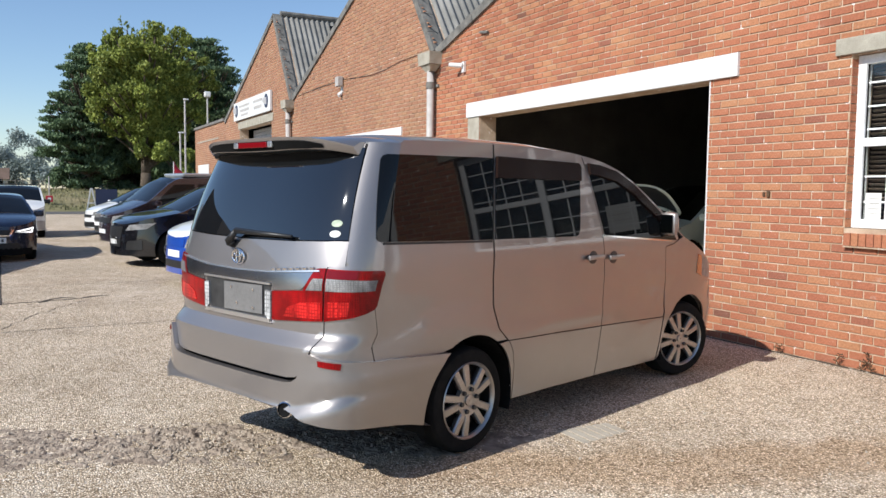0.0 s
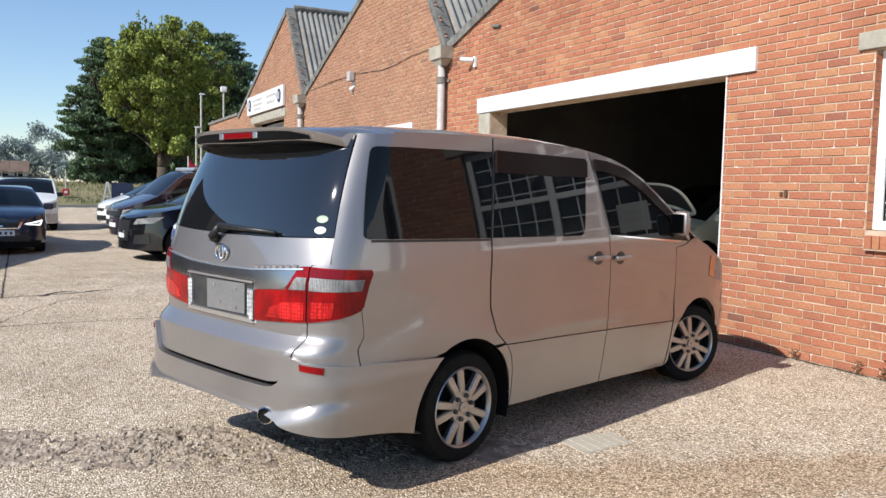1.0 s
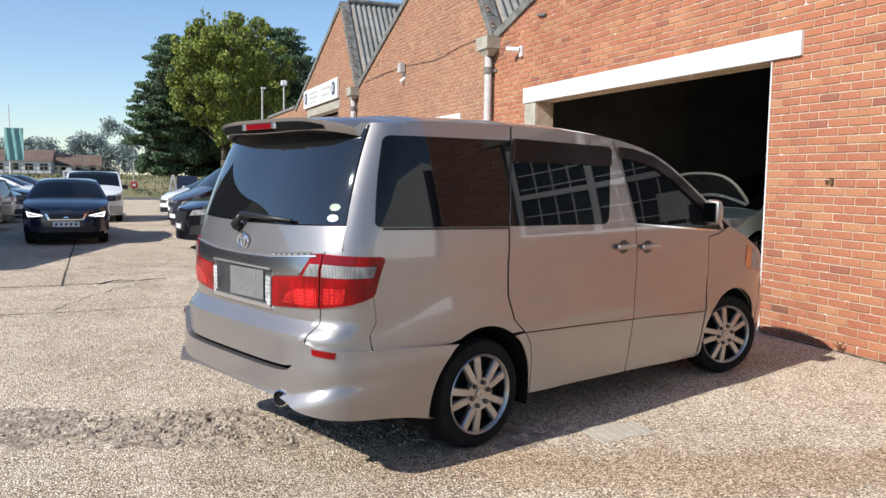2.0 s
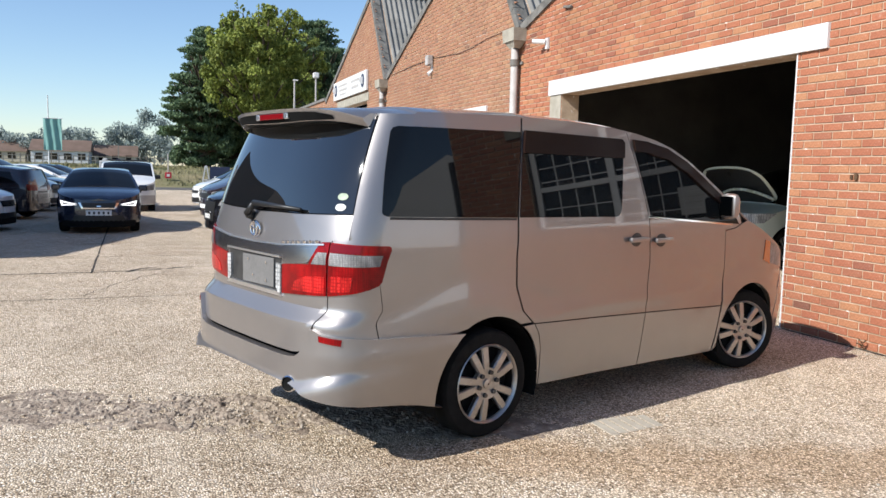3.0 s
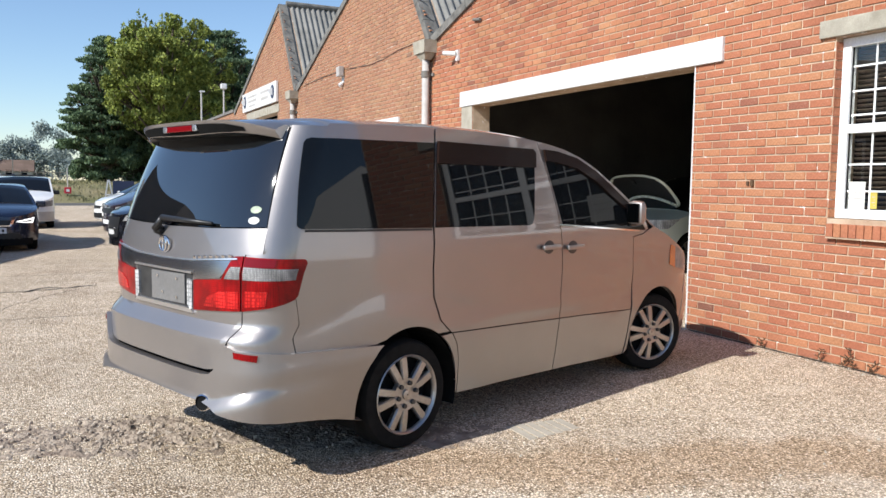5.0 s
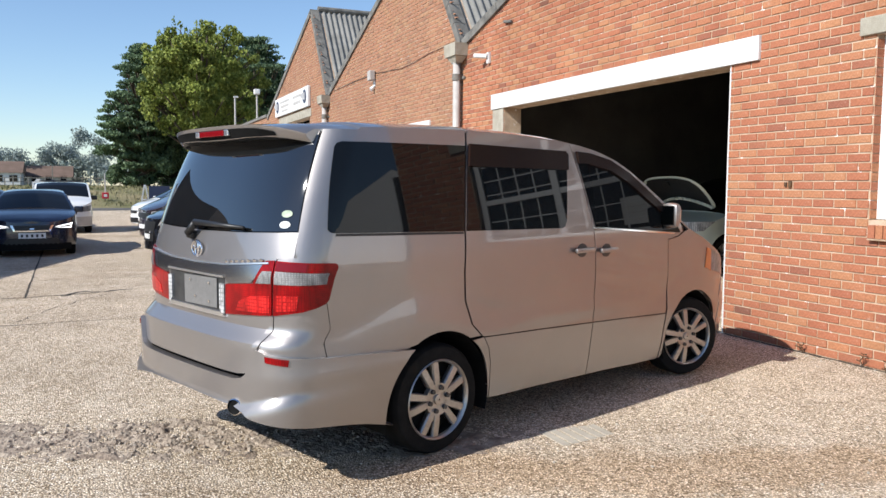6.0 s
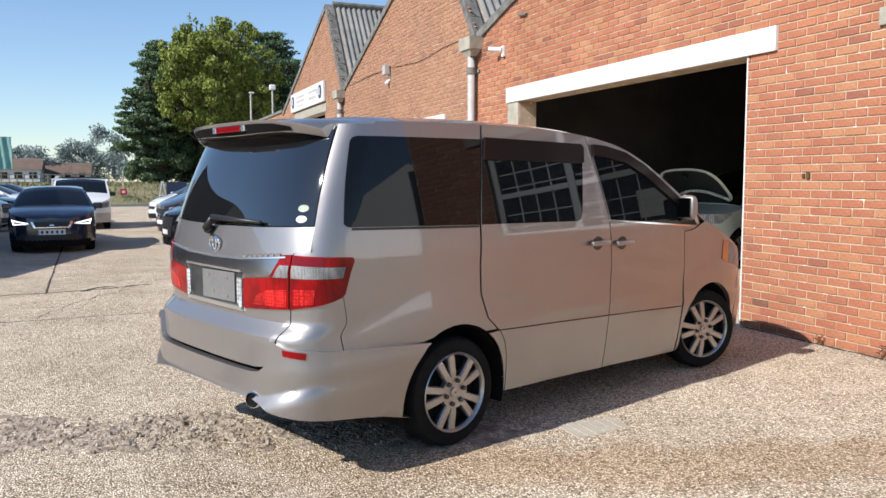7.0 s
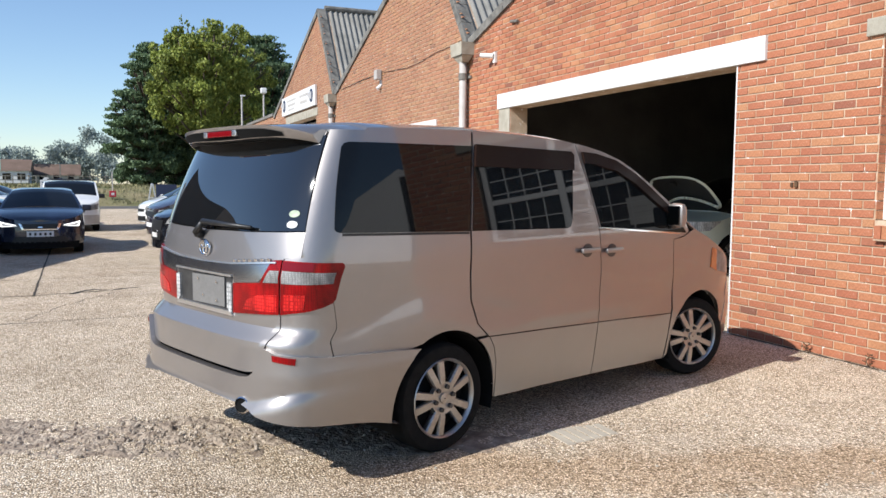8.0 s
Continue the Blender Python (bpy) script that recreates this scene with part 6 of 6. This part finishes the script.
make_tree("pine_tree", -2.4, 76, 1.2, "dark green pine tree with heavy drooping boughs", [(0.2, 0, 5.2, 3.0, 2.6, 3.6), (0.2, 0, 9.2, 1.5, 1.4, 3.0)] + [(u, k, z, s * 1.5, s * 1.5, s * 0.36) for (u, k, z, s, _, _) in lumps(-0.1, 6.9, 5.0, 6.6, 190, 0.4, 0.95, 7, 0.78)], MAT["needle"], 90000, 0.12, 5, 0.4, 9, 0.35)
make_tree("pine_tree", 8.1, 80, 1.2, "dark green pine tree behind the broadleaf tree", [(0, 0, 6.5, 4.4, 3.5, 5.0), (0, 0, 11.0, 3.2, 3.0, 3.6)] + [(u, k, z, s * 1.5, s * 1.5, s * 0.36) for (u, k, z, s, _, _) in lumps(0.2, 7.8, 5.8, 7.6, 170, 0.5, 1.1, 9, 0.5)], MAT["needle"], 75000, 0.14, 8, 0.4, 10, 0.35)
make_tree("broadleaf_tree", 3.4, 66, 0.9, "small light green tree below the larger crowns", lumps(0, 2.6, 1.5, 2.0, 9, 0.6, 1.0, 12), MAT["leaf"], 4500, 0.13, 13, 0.14, 2.5)

make_tree("shrub", 1.6, 79, 1.0, "dark green undergrowth below the tall trees", lumps(0, 2.6, 7.5, 2.8, 110, 0.6, 1.2, 15), MAT["needle"], 42000, 0.14, 16, 0.16, 2.2)

# distant woods, one joined mass, in leaf colour paled for haze
blobs = []
r = random.Random(31)
for k in range(60):
    x = -75 + k * 1.75 + r.uniform(-1, 1)
    hgt = 5.2 + 1.5 * math.sin(k * 0.7) + r.uniform(-1.2, 1.2) + (2.8 if -16 < x < 4 else 0)
    for q in range(5):
        s = r.uniform(1.3, 2.4)
        blobs.append((x + r.uniform(-1.6, 1.6), 165 + r.uniform(-6, 6), 1.5 + r.uniform(0.1, 0.92) * hgt, s, s, s))
woods = leaf_cloud("distant_woods", blobs, MAT["hazy_leaf"], None, 100000, 0.21, 33, hollow=0.15)
tagged(woods, "line of distant trees, haze painted into their pale green", "woods", kind="stuff")
blobs = []
for k in range(90):
    x = -160 + k * 3.4
    for q in range(3):
        s = r.uniform(2, 3.6)
        blobs.append((x + r.uniform(-2, 2), 260 + r.uniform(-8, 8), 2 + r.uniform(0, 1) * 5.5, s, s, s))
woods = leaf_cloud("distant_woods", blobs, MAT["hazy_leaf"], None, 16000, 0.8, 34, hollow=0.4)
tagged(woods, "line of woods on the horizon in the same haze-paled colour", "woods", kind="stuff")

# rough grass and scrub on the bank
vs, fs = [], []
r = random.Random(41)
for _ in range(15000):
    x, y = r.uniform(-38, 8), 58.5 + 20 * r.random() ** 1.3
    z = bank_z(y)
    h = r.uniform(0.08, 0.30) * (0.6 + 0.5 * (noise.noise(Vector((x * 0.3, y * 0.3, 0))) + 0.5))
    a = r.uniform(0, 3.14)
    dx, dy = math.cos(a) * 0.07, math.sin(a) * 0.07
    k = len(vs)
    vs += [(x - dx, y - dy, z - 0.1), (x + dx, y + dy, z - 0.1), (x + r.uniform(-0.15, 0.15), y + r.uniform(-0.15, 0.15), z + h)]
    fs.append((k, k + 1, k + 2))
me = bpy.data.meshes.new("long_grass")
me.from_pydata(vs, [], fs)
me.materials.append(MAT["grassblade"])
tagged(new("long_grass", me), "long dry grass on the bank", "grass", kind="stuff")

# fence on the bank
fence = empty("field_fence", pose(0, 79, 0), "weathered post and rail fence along the bank", "fence")
r = random.Random(51)
for i in range(75):
    x = -46 + i * 0.62
    hh = 0.85 + r.uniform(-0.12, 0.15) + (1.0 if i % 9 == 4 else 0)
    p = part("post", boxed(-0.045, 0.045, -0.045, 0.045, 0.9, 1.35 + hh), MAT["wood"], fence)
    p.matrix_basis = pose(x, r.uniform(-0.1, 0.1), 0, r.uniform(-2, 2), r.uniform(-2, 2), 0)
for z in (1.75, 2.1):
    part("rail", boxed(-46, 0.0, 0.05, 0.09, z, z + 0.06), MAT["wood"], fence)


def board(name, x, y, z0, w, h, mat, label, crest=True, bars="blueboard"):
    g = empty(name, pose(x, y, z0), label, "sign board", group="notice boards on the verge")
    for s in (-1, 1):
        part("leg", boxed(s * w * 0.35 - 0.04, s * w * 0.35 + 0.04, 0.02, 0.1, -0.6, 0.3), MAT["wood"], g)
    pts = [(-w / 2, 0.0), (w / 2, 0.0), (w / 2, h * 0.85), (w * 0.25, h * 0.9)] + [(w * 0.25 * math.cos(radians(a)), h * 0.9 + 0.16 * math.sin(radians(a))) for a in range(15, 180, 15)] + [(-w * 0.25, h * 0.9), (-w / 2, h * 0.85)]
    part("panel", prism(bmesh.new(), pts, lambda u, v: (u, 0.0, v), lambda u, v: (u, -0.06, v)), MAT[mat], g)
    for i in range(5):
        part("lettering_bar", boxed(-w * 0.36, w * 0.36 - 0.06 * (i % 3), -0.068, -0.061, 0.12 + i * 0.17, 0.20 + i * 0.17), MAT[bars], g)


board("notice_board", -10.0, 60.2, 0.75, 0.78, 1.15, "white", "white notice board with dark lettering bars and a crest top", bars="blueboard")
board("notice_board", -9.15, 60.2, 0.75, 0.82, 1.1, "blueboard", "dark blue notice board with pale lettering bars and a crest top", bars="pipe")

ab = empty("a_board", pose(-3.4, 57.2, 0.0), "white-framed pavement A-board with a dark panel", "A-board")
for s in (-1, 1):
    b = boxed(-0.34, -0.27, -0.02, 0.02, 0, 1.55)
    f1 = part("frame_leg", b, MAT["white"], ab)
    f1.matrix_basis = pose(0, 0, 0, s * 9, 10, 0)
    f2 = part("frame_leg", boxed(0.27, 0.34, -0.02, 0.02, 0, 1.55), MAT["white"], ab)
    f2.matrix_basis = pose(0, 0, 0, s * 9, -10, 0)
part("cross_bar", boxed(-0.25, 0.25, -0.03, 0.03, 0.55, 0.62), MAT["white"], ab)
part("panel", boxed(0.25, 1.6, 0.1, 0.14, 0.25, 1.5), MAT["blueboard"], ab, "dark sheet panel")

bin_ = empty("litter_bin", pose(-5.85, 60, 0.35), "small red box on a post in the verge", "red box")
part("post", tube(bmesh.new(), (0, 0.1, -0.2), (0, 0.1, 2.0), 0.04), MAT["pipe"], bin_)
part("box", boxed(-0.22, 0.22, -0.15, 0.06, 0.25, 0.68, bev=0.03), MAT["red"], bin_)
part("label_plate", boxed(-0.1, 0.1, -0.157, -0.151, 0.38, 0.55), MAT["white"], bin_)

fl = empty("flag_pole", pose(-14.7, 70, 1.1), "white pole with a hanging teal banner", "flag")
part("pole", tube(bmesh.new(), (0, 0, 0), (0, 0, 5.7), 0.06, 0.04), MAT["white"], fl)
b = bmesh.new()
prev = None
for i in range(13):
    x = -0.35 + i * 0.11
    col_ = [b.verts.new((x, -0.1 + 0.07 * math.sin(i * 1.3 + z * 0.8), 1.4 + z * 0.62)) for z in range(5)]
    if prev:
        for j in range(4):
            b.faces.new((prev[j], col_[j], col_[j + 1], prev[j + 1]))
    prev = col_
part("banner", b, MAT["teal"], fl, "teal banner hanging in folds", smooth=True)
part("banner_arm", tube(bmesh.new(), (-0.4, -0.1, 3.9), (1.05, -0.1, 3.9), 0.03), MAT["white"], fl)

for x, h, lampy in ((3.1, 8.0, False), (2.75, 5.6, False), (4.7, 8.3, True)):
    g = empty("lamp_post", pose(x, 60, 0), "tall slim grey post", "lamp post")
    part("pole", tube(bmesh.new(), (0, 0, -0.2), (0, 0, h), 0.08, 0.06), MAT["pipe"], g)
    if lampy:
        part("lamp_head", boxed(-0.22, 0.22, -0.2, 0.2, h, h + 0.4, bev=0.08), MAT["white"], g)
    else:
        part("cap", boxed(-0.1, 0.25, -0.1, 0.1, h, h + 0.1, bev=0.02), MAT["white"], g)
g = empty("feather_flag", pose(-0.35, 43.0, 0), "red feather flag on a pole", "flag")
part("pole", tube(bmesh.new(), (0, 0, 0), (0, 0, 3.0), 0.025), MAT["white"], g)
b = bmesh.new()
prev = None
for i in range(11):
    f = i / 10
    z = 0.9 + 2.2 * f
    wdt = 0.85 * (1 - f ** 3)
    row = [b.verts.new((0.03 + wdt * q / 3, 0.04 * math.sin(q + i * 0.5), z - 0.25 * q / 3 * f)) for q in range(4)]
    if prev:
        for j in range(3):
            b.faces.new((prev[j], prev[j + 1], row[j + 1], row[j]))
    prev = row
part("flag_cloth", b, MAT["red"], g, "red flag cloth", smooth=True)


def house(x, y, w, d, h, label, wall):
    g = empty("distant_house", pose(x, y, 1.0), label, "house")
    part("wall", boxed(-w / 2, w / 2, 0, d, -1, h), MAT[wall], g)
    part("roof", prism(bmesh.new(), [(0 - 0.3, h), (d + 0.3, h), (d / 2, h + 2.0)], lambda v, z: (-w / 2 - 0.3, v, z), lambda v, z: (w / 2 + 0.3, v, z)), MAT["roof_tile"], g)
    for i in range(int(w / 2.2)):
        part("window", boxed(-w / 2 + 0.7 + i * 2.2, -w / 2 + 1.9 + i * 2.2, -0.05, 0.0, 0.9, 2.0), MAT["glass"], g)


house(-22.5, 150, 9, 8, 2.4, "distant bungalow with brown tiled roof and pale wall", "white")
house(-14.0, 156, 7, 7, 1.8, "distant cream bungalow with brown tiled roof", "cream")
house(-34.0, 158, 10, 8, 2.2, "distant cream bungalow with brown tiled roof", "cream")

# weeds at the foot of the wall
r = random.Random(61)
for k, (y, h) in enumerate(((5.62, 0.09), (4.92, 0.12), (4.72, 0.09), (4.62, 0.16), (4.45, 0.10))):
    g = empty("dry_weed", pose(-0.05, y, ground_z(y, -0.05)), "dry brown weed at the foot of the wall", "weed", group="weeds along the wall")
    b = bmesh.new()
    p = Vector((0, 0, 0))
    for i in range(5):
        q = p + Vector((r.uniform(-0.02, 0.02), r.uniform(-0.035, 0.03), h / 5))
        tube(b, p, q, 0.004, 0.003, 5)
        for _ in range(3):
            e_ = q + Vector((r.uniform(-0.03, 0.02), r.uniform(-0.04, 0.04), r.uniform(0, 0.03)))
            tube(b, q, e_, 0.003, 0.006, 4)
        p = q
    part("stalk", b, MAT["weed"], g)

# things inside the workshop
g = empty("strip_light", pose(4.0, 9.5, 2.75), "unlit strip light hung in the workshop", "strip light")
part("batten", boxed(-0.05, 0.05, -0.9, 0.9, 0, 0.06), MAT["pipe"], g)
part("tube", tube(bmesh.new(), (0, -0.85, -0.03), (0, 0.85, -0.03), 0.018), MAT["white"], g)
part("hanger", tube(bmesh.new(), (0, 0, 0.06), (0, 0, 3.4), 0.008, seg=6), MAT["pipe"], g)

# pale gabled building behind the end of the workshops
bm = bmesh.new()
prism(bm, [(-0.5, -0.1), (-0.5, 3.75), (-0.95, 4.05), (-2.6, 3.2), (-4.4, 2.3), (-4.4, -0.1)], lambda y, z: (4.0, y, z), lambda y, z: (12.0, y, z))
pb = thing("rendered_building", bm, MAT["upvc"], "pale rendered building past the end of the workshops", "building")
part("downpipe", tube(bmesh.new(), (3.9, -0.82, 0), (3.9, -0.82, 3.8), 0.08), MAT["black"], pb)

# ---- bricks ----
BC, BL = 0.0845, 0.2445
JOINT = 0.011
NEAR = (4.99, 6.74, 0.0, 3.10)


def free(y0, y1, z0, z1, ops):
    for (a, b, zl, zh) in ops:
        if y1 > a and y0 < b and z1 > zl and z0 < zh:
            return False
    return True


def brick_cells(y0, y1, ops, topf, ylim):
    rows = int((7.3 + 0.3) / BC)
    for r in range(rows):
        z0 = -0.2535 + r * BC + JOINT / 2
        z1 = z0 + BC - JOINT
        cuts = [y0, y1]
        for (a, b, zl, zh) in ops:
            if z1 > zl and z0 < zh:
                cuts += [a, b]
        cuts = sorted(cuts)
        for a, b in zip(cuts, cuts[1:]):
            if not free(a + 1e-3, b - 1e-3, z0, z1, ops):
                continue
            off = (r % 2) * BL / 2
            k = math.floor((a - off) / BL)
            while True:
                c0 = max(a, off + k * BL) + JOINT / 2
                c1 = min(b, off + (k + 1) * BL) - JOINT / 2
                k += 1
                if c0 > b:
                    break
                if c1 - c0 < 0.03 or c0 < ylim:
                    continue
                if z0 > max(topf(c0), topf(c1)) - 0.05:
                    continue
                yield c0, c1, z0, z1


def brick_shape(vs, fs, c0, c1, z0, z1, x, jit, topf=None):
    za, zb = (z1, z1) if topf is None else (max(z0 + 0.01, min(z1, topf(c0) - 0.02)), max(z0 + 0.01, min(z1, topf(c1) - 0.02)))
    n = len(vs)
    e = 0.004
    d = [jit.uniform(-0.0016, 0.0016) for _ in range(4)]
    vs += [(x + 0.02, c0, z0), (x + 0.02, c1, z0), (x + 0.02, c1, zb), (x + 0.02, c0, za),
           (x + d[0], c0 + e, z0 + e), (x + d[1], c1 - e, z0 + e), (x + d[2], c1 - e, zb - e), (x + d[3], c0 + e, za - e)]
    for f in ((4, 7, 6, 5), (0, 4, 5, 1), (1, 5, 6, 2), (2, 6, 7, 3), (3, 7, 4, 0)):
        fs.append([n + i for i in f])


jit = random.Random(5)
faces_of = [(k, BAYS[k][0], BAYS[k][2], OPEN[k], top_z, -99, bay_walls[k]) for k in BAYS]
faces_of.append((9, 32.33, 38.8, [(35.6, 38.0, 0.6, 2.7)], lambda y: 4.42, -99, far_block))
shapes = {}
singles = 0
for k, y0, y1, ops, topf, ylim, wall in faces_of:
    vs, fs = [], []
    for c0, c1, z0, z1 in brick_cells(y0, y1, ops, topf, ylim):
        x = jit.uniform(-0.003, 0.002)
        if k == 0 and NEAR[0] < c0 < NEAR[1] and NEAR[2] < z0 < NEAR[3] and singles < 300:
            key = (round(c1 - c0, 2), jit.randrange(3))
            if key not in shapes:
                v2, f2 = [], []
                w_ = c1 - c0
                brick_shape(v2, f2, -w_ / 2, w_ / 2, -(BC - JOINT) / 2, (BC - JOINT) / 2, 0, jit)
                me = bpy.data.meshes.new("brick")
                me.from_pydata(v2, [], f2)
                me.materials.append(MAT["brick"])
                shapes[key] = me
            ob = new("brick", shapes[key])
            ob.location = (x, (c0 + c1) / 2, (z0 + z1) / 2)
            ob.parent = wall
            singles += 1
        else:
            brick_shape(vs, fs, c0, c1, z0, z1, x, jit, topf)
    me = bpy.data.meshes.new("bricks")
    me.from_pydata(vs, [], fs)
    me.materials.append(MAT["brick" if k == 0 else "brick_dirty_hazed"])
    ob = tagged(new("bricks", me), "weathered orange-red bricks", kind="stuff")
    ob.parent = wall

# bricks that return into the window opening
for r in range(20):
    z0 = 1.352 + r * BC
    if z0 + BC - JOINT < 2.985:
        rb_ = part("brick", boxed(0.004, 0.105 if r % 2 else 0.112, 4.991, 4.9985, z0, z0 + BC - JOINT), MAT["brick"], bay_walls[0])
